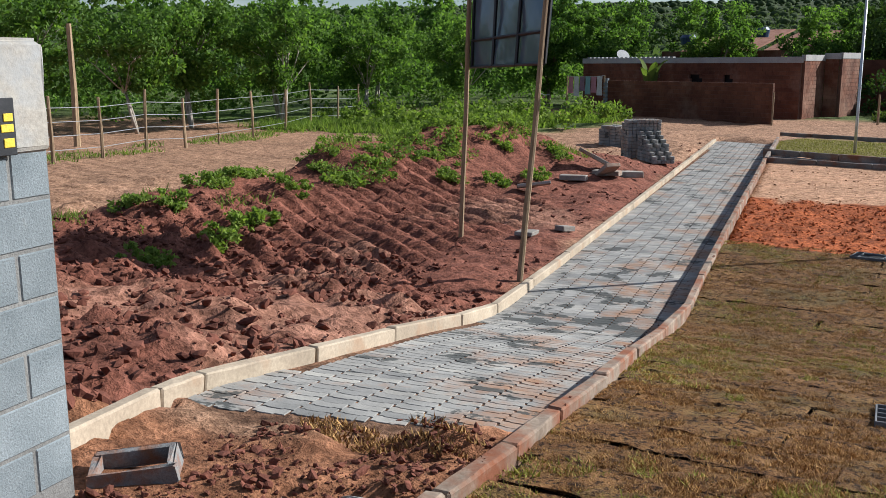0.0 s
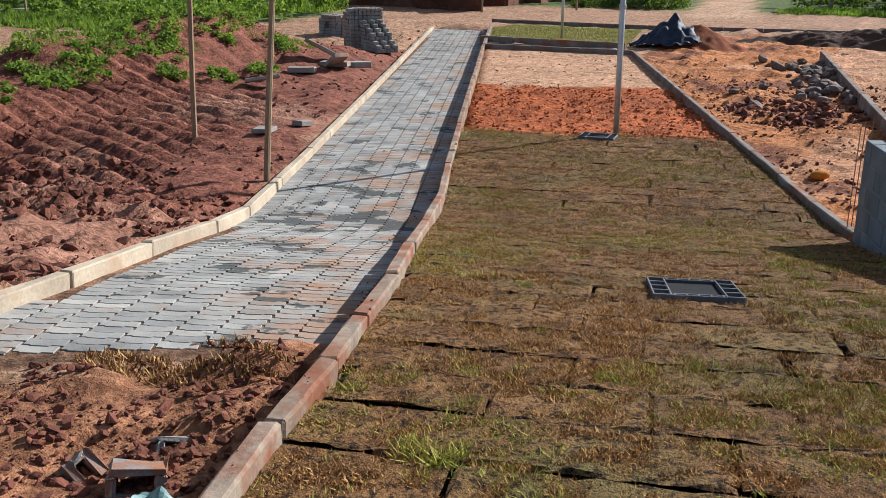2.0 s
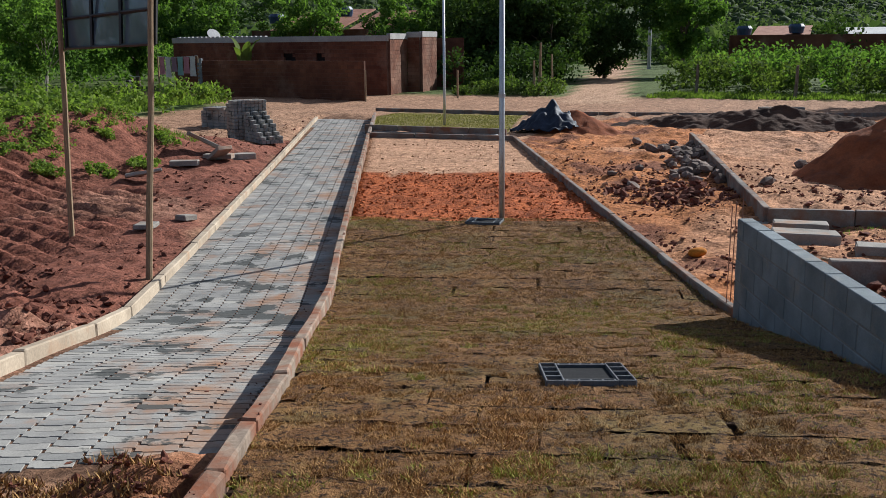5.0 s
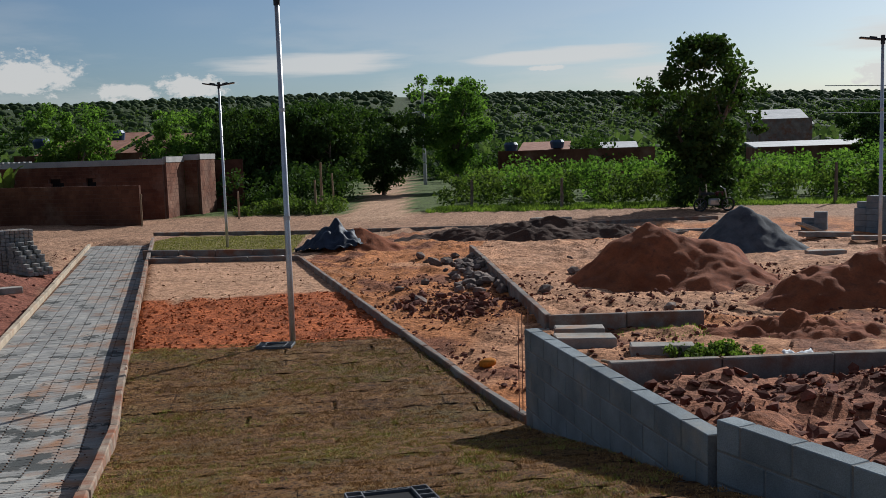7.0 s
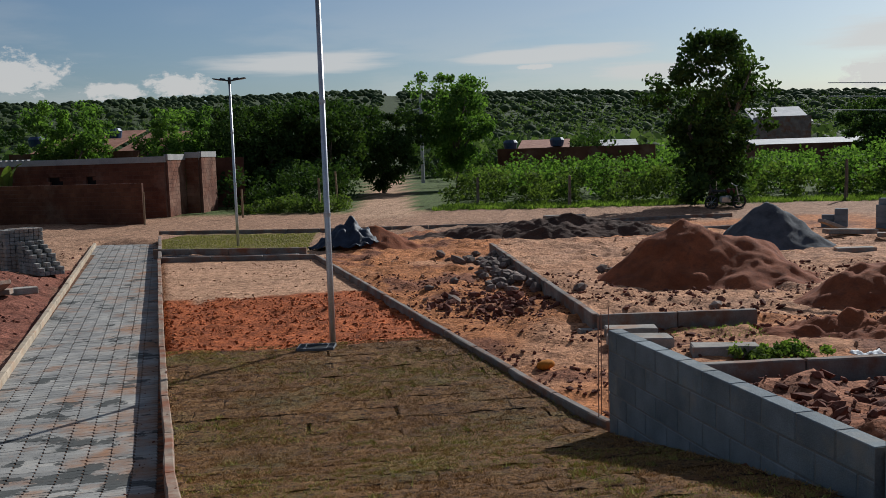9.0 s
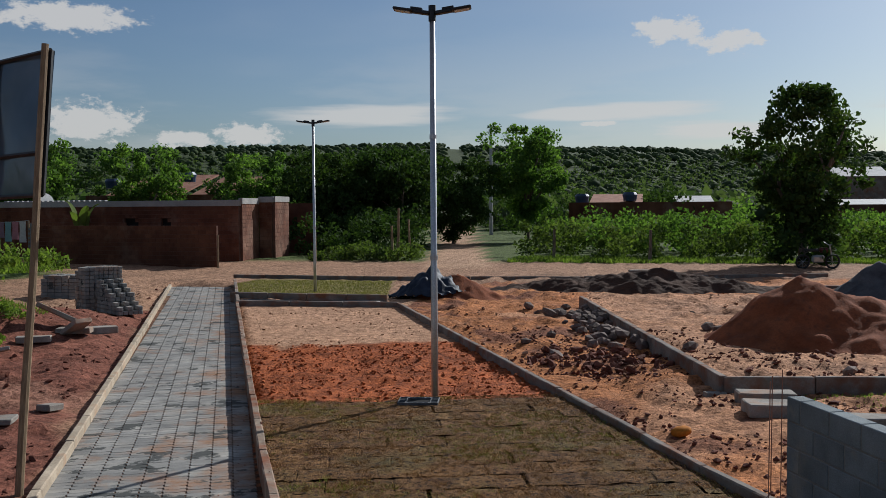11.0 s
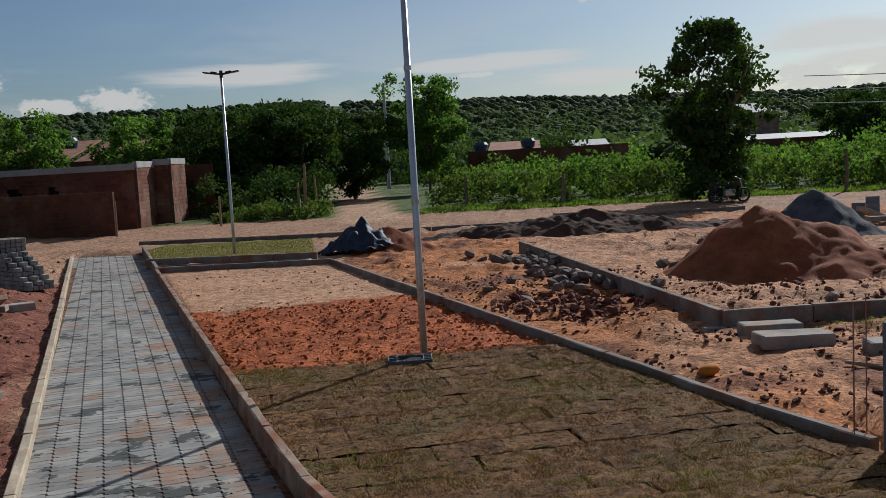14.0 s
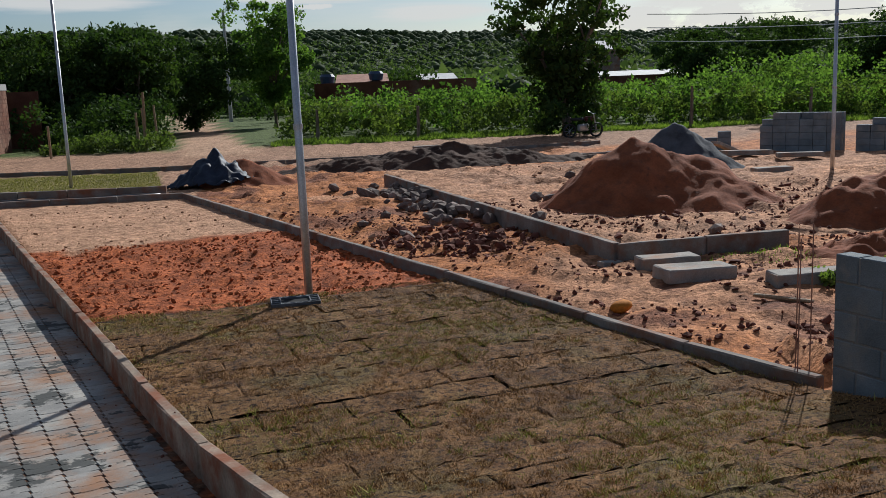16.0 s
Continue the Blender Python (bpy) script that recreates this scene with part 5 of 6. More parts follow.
def wire_fence():
    root = tagged(new("wire_fence"), "rough timber post fence with four wires", "fence")
    r = random.Random(2)
    tops = []
    pts = [(-21.8, 8.6), (-20.9, 6.6)][::-1] + FENCE
    for x, y in pts:
        z = gz(x, y)
        h = r.uniform(1.7, 1.95)
        top = Vector((x + r.uniform(-.08, .08), y + r.uniform(-.08, .08), z + h))
        bm = bmesh.new()
        f = Vector((x, y, z - .2))
        tube(bm, [f, f.lerp(top, .5) + Vector((r.uniform(-.04, .04), r.uniform(-.04, .04), 0)), top], [.065, .055, .045], 7)
        part("post", bm, M_WOOD, root)
        tops.append((f, top))
    for k in range(4):
        bm = bmesh.new()
        tube(bm, [Vector((f.x, f.y, f.z + 0.55 + 0.40 * k)).lerp(Vector((t.x, t.y, f.z + 0.55 + 0.40 * k)), 0.5) for f, t in tops], [0.011] * len(tops), 5)
        part("wire", bm, M_STEEL, root)
    return root


wire_fence()
tilted_post("timber_pole", (-27.3, 11.6, -.2), (-27.5, 11.7, 4.15), 0.11, M_WOOD, "tall bare timber pole behind the fence", "pole")
bm = bmesh.new()
tube(bm, [(-11.1, 86, -.3), (-11.1, 86, 9.5)], [0.18, 0.12], 10)
upole = tagged(new("utility_pole"), "grey concrete utility pole with a cable", "utility pole")
part("pole", bm, M_ROOFGREY, upole)
bm = bmesh.new()
tube(bm, [Vector((-11.1, 86, 6.9)).lerp(Vector((-24, 70, 6.6)), t) - Vector((0, 0, 1.6 * 4 * t * (1 - t) * 0.5)) for t in np.linspace(0, 1, 12)], [0.05] * 12, 5)
part("cable", bm, M_ROOFGREY, upole)
tilted_post("timber_post", (-9.3, 45.2, -.2), (-9.2, 45.2, 2.6), 0.07, M_WOOD, "weathered timber fence post at the side road's mouth", "post")
tilted_post("timber_post", (-9.55, 46.4, -.2), (-9.6, 46.5, 1.9), 0.06, M_WOOD, "thin crooked fence stake at the side road", "post")
tilted_post("timber_post", (-9.2, 47.3, -.2), (-9.25, 47.4, 2.0), 0.06, M_WOOD, "thin bleached fence stake at the side road", "post")
tilted_post("timber_post", (-9.7, 45.6, -.2), (-9.7, 45.7, 1.7), 0.07, M_WOOD, "short weathered post beside the side road", "post")
for i, (x, y, h) in enumerate(((3.0, 44.3, 1.5), (15.5, 44.0, 1.9), (21.5, 44.8, 1.6), (-1.6, 46.0, 1.5))):
    tilted_post("timber_post", (x, y, -.2), (x + .05, y, h), 0.08, M_BARK, "dark timber fence post at the field's edge", "post", "posts along the field")
# cables over the right of the field
ctop = tagged(new("overhead_cables"), "three slack overhead cables crossing the sky", "cables")
for k in range(3):
    bm = bmesh.new()
    a, b = Vector((20, 66, 6.6 - 0.9 * k)), Vector((60, 52, 8.6 - 0.9 * k))
    tube(bm, [a.lerp(b, t) - Vector((0, 0, 1.2 * 4 * t * (1 - t))) for t in np.linspace(0, 1, 12)], [0.03] * 12, 5)
    part("cable", bm, M_ROOFGREY, ctop)


def far_house(name, x0, x1, y, h, depth, label, roof, tanks=(), tilt=0.25, wallmat=None):
    root = tagged(new(name), label, "house", "houses in the distance")
    bm = bmesh.new()
    zb = gz((x0 + x1) / 2, y) - .3
    box(bm, (x1 - x0, depth, h + .3), ((x0 + x1) / 2, y + depth / 2, zb + (h + .3) / 2), 0.02)
    part("wall", bm, wallmat or M_BRICK, root)
    for a, b, rz in roof:
        bm = bmesh.new()
        box(bm, (b - a, depth * 0.9, 0.1), ((a + b) / 2, y + depth * 0.5, zb + h + .3 + rz), 0.01, Matrix.Rotation(tilt, 4, "X"))
        part("roof", bm, M_ROOFTILE if rz > 0.25 else M_ROOFGREY, root)
    for tx, tz in tanks:
        bm = bmesh.new()
        tube(bm, [(tx, y + 1, zb + h + .3 + tz), (tx, y + 1, zb + h + .8 + tz), (tx, y + 1, zb + h + 1.0 + tz)], [0.5, 0.6, 0.45], 14)
        part("water_tank", bm, M_TANK, root, "dark blue plastic water tank")
    return root


far_house("house", -3.2, 9.4, 76, 2.9, 7, "long low brick house beyond the field with patched roofs", [(-1.6, 2.6, 0.3), (5.0, 8.2, 0.1)], [(1.6, 0.1), (-2.2, 0.0)], tilt=0.12)
far_house("house", 19.0, 23.5, 86, 5.0, 7, "grey rendered house with a low roof on the rise", [(18.8, 23.8, 0.2)], wallmat=M_KERB_DARK)
far_house("house", 17.0, 31.0, 74, 2.6, 6, "long low shed with a pale sheet roof", [(16.8, 31.2, 0.15)], tilt=0.08)
far_house("house", -36.0, -26.5, 60, 3.6, 8, "red tiled houses behind the brick house", [(-35.5, -31.8, 0.55), (-31.4, -29.3, 0.7), (-28.9, -25.0, 0.5)], [(-28.6, 0.9), (-34.4, 0.5)])
bm = bmesh.new()
bmesh.ops.create_cone(bm, cap_ends=True, segments=20, radius1=0.1, radius2=0.42, depth=0.14, matrix=Matrix.Translation((-30.5, 47.5, 3.2)) @ Matrix.Rotation(radians(50), 4, "Y") @ Matrix.Rotation(radians(20), 4, "X"))
tagged(part("satellite_dish", bm, M_ROOFGREY), "grey satellite dish on the house roof", "dish")


def banana():
    root = tagged(new("banana_plant"), "young banana plant with upright bright leaves behind the wall", "plant")
    for k, (a, h) in enumerate(((0.3, 2.9), (1.8, 2.6), (3.3, 3.1), (4.6, 2.5), (5.6, 2.8))):
        V, F = [], []
        for i in range(9):
            t = i / 8
            w = 0.28 * math.sin(math.pi * (0.08 + 0.9 * t)) + 0.01
            d, z = 0.15 + 0.75 * t ** 2, 0.9 + (h - 0.9) * math.sin(t * 1.45)
            c, n = Vector((math.cos(a) * d, math.sin(a) * d, z)), Vector((-math.sin(a), math.cos(a), 0))
            V += [c - n * w + Vector((0, 0, .05)), c, c + n * w + Vector((0, 0, .05))]
        for i in range(8):
            F += [(3 * i, 3 * i + 1, 3 * i + 4, 3 * i + 3), (3 * i + 1, 3 * i + 2, 3 * i + 5, 3 * i + 4)]
        arrays("leaf", np.array(V), F, M_LEAFBRIGHT, root)
    bm = bmesh.new()
    tube(bm, [(0, 0, 0), (0, 0, 1.2)], [0.12, 0.08], 8)
    part("stem", bm, M_LEAFBRIGHT, root)
    root.location = (-25.6, 43.4, 0)


banana()


def laundry():
    root = tagged(new("clothes_line"), "clothes line hung with washing between two posts", "clothes line")
    a, b = Vector((-30.3, 41.9, 2.05)), Vector((-27.2, 41.3, 2.1))
    for p in (a, b):
        bm = bmesh.new()
        tube(bm, [(p.x, p.y, -.1), p], [.05, .04], 7)
        part("post", bm, M_WOOD, root)
    bm = bmesh.new()
    tube(bm, [a.lerp(b, t) - Vector((0, 0, .25 * t * (1 - t))) for t in np.linspace(0, 1, 8)], [.012] * 8, 5)
    line = part("line", bm, M_STEEL, root)
    for k in range(6):
        t = 0.1 + 0.155 * k
        p, w, h = a.lerp(b, t) - Vector((0, 0, .04)), 0.2, (0.95, 1.1, 0.8, 1.0, 0.9, 1.05)[k]
        V, F = [], []
        for j in range(6):
            for i in range(5):
                V.append((p.x + (i / 4 - .5) * 2 * w, p.y - .12 * (i / 4 - .5) * 2 * w + .03 * math.sin(2.2 * i + j), p.z - h * j / 5))
        for j in range(5):
            for i in range(4):
                q = 5 * j + i
                F.append((q, q + 1, q + 6, q + 5))
        arrays("garment", np.array(V), F, CLOTHS[k % 4], line, smooth=True)


laundry()


def motorbike(x, y, turn, label):
    root = tagged(new("motorbike"), label, "motorbike", "parked motorbikes")
    for dx in (-0.62, 0.62):
        bm = bmesh.new()
        ring = [(dx + 0.27 * math.cos(t), 0, 0.3 + 0.27 * math.sin(t)) for t in np.linspace(0, 2 * math.pi, 17)]
        tube(bm, ring, [0.045] * 17, 6)
        wh = part("wheel", bm, M_RUBBER, root)
        bm = bmesh.new()
        for k in range(4):
            t = k * math.pi / 4
            tube(bm, [(dx - .25 * math.cos(t), 0, .3 - .25 * math.sin(t)), (dx + .25 * math.cos(t), 0, .3 + .25 * math.sin(t))], [.008] * 2, 4)
        part("spokes", bm, M_STEEL, wh)
    bm = bmesh.new()
    box(bm, (0.5, 0.2, 0.3), (0, 0, .42), .05)
    part("engine", bm, M_STEEL, root)
    bm = bmesh.new()
    box(bm, (0.42, 0.24, 0.2), (.22, 0, .78), .07)
    part("tank", bm, M_REDPAINT, root)
    bm = bmesh.new()
    box(bm, (0.62, 0.22, 0.1), (-.3, 0, .78), .04)
    part("seat", bm, M_RUBBER, root)
    bm = bmesh.new()
    tube(bm, [(.62, 0, .3), (.45, 0, .95)], [.03, .03], 6)
    part("fork", bm, M_STEEL, root)
    bm = bmesh.new()
    tube(bm, [(.35, -.32, 1.05), (.45, 0, .97), (.35, .32, 1.05)], [.018] * 3, 6)
    part("handlebar", bm, M_STEEL, root)
    root.matrix_world = Matrix.Translation((x, y, gz(x, y))) @ Matrix.Rotation(turn, 4, "Z") @ Matrix.Rotation(radians(8), 4, "X")


motorbike(9.7, 40.6, 0.25, "motorbike leaning in the shade of the big tree")
motorbike(-30.6, 39.8, 1.9, "dark motorbike parked near the clothes line")

# ---------------------------------------------------------------- loose building material


def lay_boxes(root, name, cells, mat, size, bevel=0.006, seed=0):
    bm = bmesh.new()
    box(bm, size, (0, 0, 0), bevel)
    me = bpy.data.meshes.new(name)
    bm.to_mesh(me)
    bm.free()
    me.materials.append(mat)
    r = random.Random(seed)
    for x, y, z in cells:
        ob = new(name, me)
        ob.parent = root
        ob.matrix_local = Matrix.Translation((x, y, z)) @ Matrix.Rotation(r.uniform(-.05, .05), 4, "Z")


def paver_stack(x, y, turn, cols, rows, heights, label, seed):
    root = tagged(new("paver_stack"), label, "paver stack", "stacks of paving blocks")
    cells = []
    for i in range(cols):
        for j in range(rows):
            n = heights(i, j)
            for k in range(n):
                cells.append(((i - cols / 2 + .5) * 0.235, (j - rows / 2 + .5) * 0.125, 0.05 + 0.102 * k))
    lay_boxes(root, "paver", cells, M_PAVER, (0.222, 0.112, 0.094), 0.008, seed)
    root.matrix_world = Matrix.Translation((x, y, gz(x, y) - .01)) @ Matrix.Rotation(turn, 4, "Z")


paver_stack(-11.15, 21.75, -0.64, 3, 8, lambda i, j: 11 if i or j > 1 else 10, "tall tight stack of grey concrete paving blocks", 1)
paver_stack(-10.15, 21.05, -0.64, 6, 5, lambda i, j: max(1, 8 - round(1.15 * i) - (j % 2)), "stepped, half-used stack of grey paving blocks", 2)
paver_stack(-14.4, 25.2, 0.0, 5, 7, lambda i, j: 7 - (1 if (i * 7 + j * 3) % 4 == 0 else 0), "low square stack of grey paving blocks", 3)


def block_stack(x, y, turn, cols, rows, layers, label, seed):
    root = tagged(new("block_stack"), label, "block stack", "stacks of concrete blocks")
    r = random.Random(seed)
    cells = []
    for i in range(cols):
        for j in range(rows):
            for k in range(layers - (1 if r.random() < .25 else 0) - (1 if i == 0 else 0)):
                cells.append(((i - cols / 2 + .5) * .395, (j - rows / 2 + .5) * .15, .1 + .193 * k))
    lay_boxes(root, "block", cells, M_BLOCK, (.385, .14, .188), .006, seed)
    root.matrix_world = Matrix.Translation((x, y, gz(x, y) - .01)) @ Matrix.Rotation(turn, 4, "Z")


block_stack(13.6, 28.7, -0.77, 6, 3, 6, "long stack of grey concrete blocks beside the plot", 1)
block_stack(15.4, 27.6, -0.77, 3, 3, 5, "shorter stack of grey concrete blocks", 2)
block_stack(11.6, 30.2, -0.3, 2, 2, 3, "few remaining grey blocks in a low pile", 3)


def slab(x, y, z, turn, tilt, size, label, seed, mat=None, cat="concrete slab", roll=0.0):
    bm = bmesh.new()
    box(bm, size, (0, 0, 0), 0.012)
    bmesh.ops.subdivide_edges(bm, edges=[e for e in bm.edges if e.calc_length() > 0.3], cuts=2, use_grid_fill=True)
    jitter(bm, 0.005, seed)
    ob = part("concrete_slab", bm, mat or M_SLAB)
    ob.matrix_world = Matrix.Translation((x, y, gz(x, y) + z)) @ Matrix.Rotation(turn, 4, "Z") @ Matrix.Rotation(tilt, 4, "Y") @ Matrix.Rotation(roll, 4, "X")
    return tagged(ob, label, cat, "loose precast slabs")


slab(4.36, 12.52, 0.11, 0.12, 0.0, (0.74, 0.32, 0.24), "thick pale concrete kerb block lying on the soil", 1)
slab(4.45, 11.8, 0.07, 0.16, 0.02, (0.86, 0.42, 0.16), "broad concrete slab dusted with red soil", 2)
slab(5.5, 11.15, 0.07, 0.06, 0.0, (0.86, 0.3, 0.16), "pale concrete kerb block lying flat", 3)
slab(3.75, 12.95, 0.03, 0.4, 0.05, (0.32, 0.14, 0.08), "small broken piece of concrete", 4)
slab(4.1, 13.15, 0.05, 0.25, 0.0, (0.36, 0.13, 0.1), "small grey concrete offcut by the kerb", 5)
slab(-8.5, 15.3, 0.08, 0.5, 0.0, (0.62, 0.25, 0.12), "pale concrete slab lying on red soil", 6)
slab(-8.75, 16.5, 0.22, 0.9, 0.5, (0.95, 0.28, 0.09), "long pale slab leaning on another", 7)
slab(-8.15, 16.1, 0.2, -0.5, -0.45, (0.75, 0.35, 0.1), "grey slab tilted in the pile", 8)
slab(-8.3, 16.3, 0.07, 0.3, 0.0, (0.66, 0.3, 0.12), "pale concrete slab at the path's edge", 9)
slab(-8.1, 17.0, 0.1, 0.7, 0.0, (0.55, 0.28, 0.14), "pale block of concrete beside the slab pile", 10)
slab(-8.1, 13.45, 0.2, 0.75, -0.12, (0.72, 0.4, 0.07), "flat pale slab lying on the bank's foot", 11, roll=-0.2)
slab(-4.9, 9.6, 0.05, 2.0, 0.05, (0.42, 0.3, 0.07), "dark slab at the foot of the kerb", 12)
slab(-5.0, 10.7, 0.06, 1.5, 0.1, (0.3, 0.22, 0.09), "small dark slab beside the kerb", 13)
slab(10.4, 23.4, 0.07, 0.1, 0.0, (0.95, 0.35, 0.12), "pale slab beside the gravel heap", 14)
slab(11.2, 26.9, 0.08, 0.2, 0.04, (1.5, 0.3, 0.14), "long kerb block behind the gravel heap", 15)
slab(12.3, 26.0, 0.06, -0.2, 0.0, (1.2, 0.3, 0.12), "long kerb block lying on wet sand", 16)
slab(11.0, 28.0, 0.25, 0.5, 0.35, (0.9, 0.3, 0.1), "pale slab propped on others", 17)
slab(3.0, 33.2, 0.2, 0.2, 0.0, (1.5, 0.4, 0.3), "long grey block beside the road kerb", 18)
slab(4.9, 10.45, 0.02, -0.78, 0.0, (0.62, 0.05, 0.04), "short timber batten on the soil", 19, M_WOOD, "timber")
bm = bmesh.new()
bmesh.ops.create_icosphere(bm, subdivisions=2, radius=0.09)
for v in bm.verts:
    v.co.z *= 0.7
    v.co += Vector((1, .6, .3)) * 0.03 * math.sin(20 * v.co.x + 14 * v.co.y)
ob = part("plastic_bag", bm, M_OCHRE, smooth=True)
ob.location = (3.20, 10.37, gz(3.20, 10.37) + .05)
tagged(ob, "crumpled ochre plastic bag beside the kerb", "bag")


def rubble(name, label, cat, group, spots, mat, seed, lo, hi):
    """Loose stones or clods, each one an object; a few shapes shared."""
    shapes = [stone_mesh(name, mat, seed + k) for k in range(6)]
    r = random.Random(seed)
    for x, y in spots:
        s = r.uniform(lo, hi)
        ob = new(name, shapes[r.randrange(6)])
        ob.matrix_world = Matrix.Translation((x, y, gz(x, y) + s * 0.22)) @ Euler((r.uniform(-.5, .5), r.uniform(-.5, .5), r.uniform(0, 6.28))).to_matrix().to_4x4() @ Matrix.Diagonal((s * r.uniform(.8, 1.4), s, s * r.uniform(.6, 1), 1))
        tagged(ob, label, cat, group)


rs = random.Random(17)
pile = []
for k in range(85):
    t = rs.random()
    y = 17.2 + 6.2 * t
    xk = 1.35 + (25.5 - y) * 0.2139
    pile.append((xk - 0.35 - abs(rs.gauss(0, 0.55)), y + rs.gauss(0, .15)))
rubble("rubble_stone", "rough grey and brown stone in a loose pile", "stone", "stones piled along the kerb", pile, M_STONE, 100, 0.14, 0.36)
rubble("stone", "single reddish stone on pale sand", "stone", "stones on the sandy plot", [(3.95, 23.4), (4.1, 20.2), (4.3, 19.8), (4.6, 19.9), (3.6, 17.2), (5.9, 15.0), (5.6, 24.0), (1.0, 18.0), (0.6, 17.2), (1.3, 15.9)], M_STONE, 200, 0.2, 0.34)


def clod_stuff(name, mat, label, n, where, lo, hi, seed, height=None):
    """Countless small clods as one joined mesh."""
    r = np.random.default_rng(seed)
    bm = bmesh.new()
    bmesh.ops.create_icosphere(bm, subdivisions=1, radius=1.0)
    base = np.array([v.co[:] for v in bm.verts])
    tri = np.array([[v.index for v in f.verts] for f in bm.faces])
    bm.free()
    pts = where(r, n)
    x, y = pts[:, 0], pts[:, 1]
    m = len(x)
    s = lo + (hi - lo) * r.random(m) ** 4.5
    z = (height or ground_height)(x, y) + s * 0.25
    ax = np.stack([0.6 + 0.9 * r.random(m), 0.5 + 0.7 * r.random(m), 0.35 + 0.5 * r.random(m)], 1)
    loc = base[None] * (s[:, None, None] * (0.45 + 0.8 * r.random((m, len(base), 1)))) * ax[:, None]
    tn, tl = r.random(m) * 6.283, r.normal(size=m) * 0.5
    c1, s1, c2, s2 = (f(a)[:, None] for a in (tn, tl) for f in (np.cos, np.sin))
    lx, lz = loc[..., 0] * c2 - loc[..., 2] * s2, loc[..., 0] * s2 + loc[..., 2] * c2
    V = np.stack([lx * c1 - loc[..., 1] * s1, lx * s1 + loc[..., 1] * c1, lz], -1)
    V = V + np.stack([x, y, z], 1)[:, None]
    F = tri[None] + (np.arange(m) * len(base))[:, None, None]
    return tagged(arrays(name, V.reshape(-1, 3), F.reshape(-1, 3), mat), label, "clods", kind="stuff")


def in_box(x0, x1, y0, y1, test=None):
    def f(r, n):
        p = np.stack([r.uniform(x0, x1, n), r.uniform(y0, y1, n)], 1)
        return p[test(p[:, 0], p[:, 1])] if test else p
    return f


left_of = lambda x, y: (x < poly_x(LEFT, np.clip(y, -0.6, 29)) - 0.16)
clod_stuff("red_clods", M_CLOD, "dark red clods of dug soil", 11000, in_box(-9, 0.6, -0.5, 7, lambda x, y: left_of(x, y) & (vnoise(x * .6, y * .6, 3) > -.35)), 0.008, 0.085, 301)
clod_stuff("red_clods", M_CLOD, "red clods scattered over the yard", 5200, in_box(-13, -2, 5, 26, lambda x, y: left_of(x, y) & (vnoise(x * .5, y * .5, 8) > -.2)), 0.008, 0.06, 303)
clod_stuff("kerb_clods", M_CLOD, "soil clods thrown along the kerb", 1500, in_box(-13, 0, 2, 29, lambda x, y: left_of(x, y) & (x > poly_x(LEFT, np.clip(y, -.6, 29)) - .55)), 0.01, 0.07, 305)
clod_stuff("site_clods", M_CLOD, "dark red clods trodden into the plot", 22000, in_box(-1, 11, 7, 20, lambda x, y: (x > poly_x(LAWN_KERB, np.clip(y, 7.75, 24.4)) + .12) & (vnoise(x * .8, y * .8, 23) + .5 * vnoise(x * 3, y * 3, 24) > -.2)), 0.004, 0.05, 308)
clod_stuff("sand_clods", M_SANDCLOD, "sandy clods scattered over the plot", 3000, in_box(-3, 11, 8, 30, lambda x, y: (x > poly_x(LAWN_KERB, np.clip(y, 7.75, 24.4)) + .15) & (vnoise(x * .6, y * .6, 13) > .0)), 0.008, 0.07, 307)
clod_stuff("red_clods", M_CLOD, "heaped red clods beside the stones", 900, in_box(0.7, 3.4, 14.2, 17.2, lambda x, y: np.hypot((x - 2.1) / 1.3, (y - 15.7) / 1.3) < 1), 0.02, 0.12, 309)
clod_stuff("red_clods", M_CLOD, "rough dug soil behind the block wall", 3200, in_box(4.6, 11, 1, 10, lambda x, y: x > poly_x(WALL, np.clip(y, 1.4, 7.5)) + .3), 0.015, 0.13, 311)
clod_stuff("orange_clods", surface("orange_clod", (0.29, 0.076, 0.026), (0.46, 0.135, 0.045), 4, 40, 0.95, relief=0.01, per="island", vary=.3), "crumbs of raked orange soil", 9000, in_box(-5.3, 2.2, 11.2, 17.8, lambda x, y: (y > 11.98 + .29 * x) & (y < 17.6 + .27 * x) & (x > poly_x(RIGHT, y) + .12) & (x < poly_x(LAWN_KERB, y) - .08)), 0.005, 0.045, 313)
clod_stuff("pale_clods", M_SANDCLOD, "small crumbs on the pale sand bed", 1500, in_box(-8, 0, 16, 24.6, lambda x, y: (y > 17.6 + .27 * x) & (x > poly_x(RIGHT, np.clip(y, 0, 23.2)) + .12) & (x < poly_x(LAWN_KERB, y) - .08) & (vnoise(x, y, 7) > -.1)), 0.006, 0.04, 315)
clod_stuff("spill_clods", M_CLOD, "soil and rubble crumbs at the raw end of the path", 5200, in_box(0.5, 2.9, -.6, 1.4, lambda x, y: (x < poly_x(RIGHT, np.clip(y, -.6, 20)) - .06) & (x > poly_x(LEFT, y) + .05) & (y < .75 + .75 * (x - .9)) & (vnoise(x * 2.5, y * 2.5, 5) + 1.2 * (x - 1.7) > -.3)), 0.005, 0.034, 317)
clod_stuff("kerb_crust", M_CLOD, "soil crumbs left on top of the kerb", 16000, in_box(-7.5, 3, -.6, 23.2, lambda x, y: (np.abs(x - poly_x(RIGHT, y) - .056) < .046) & (vnoise(x * 2.2, y * 2.2, 41) > -.25)), 0.004, 0.026, 331, lambda x, y: ramp_height(x, y) + .127)
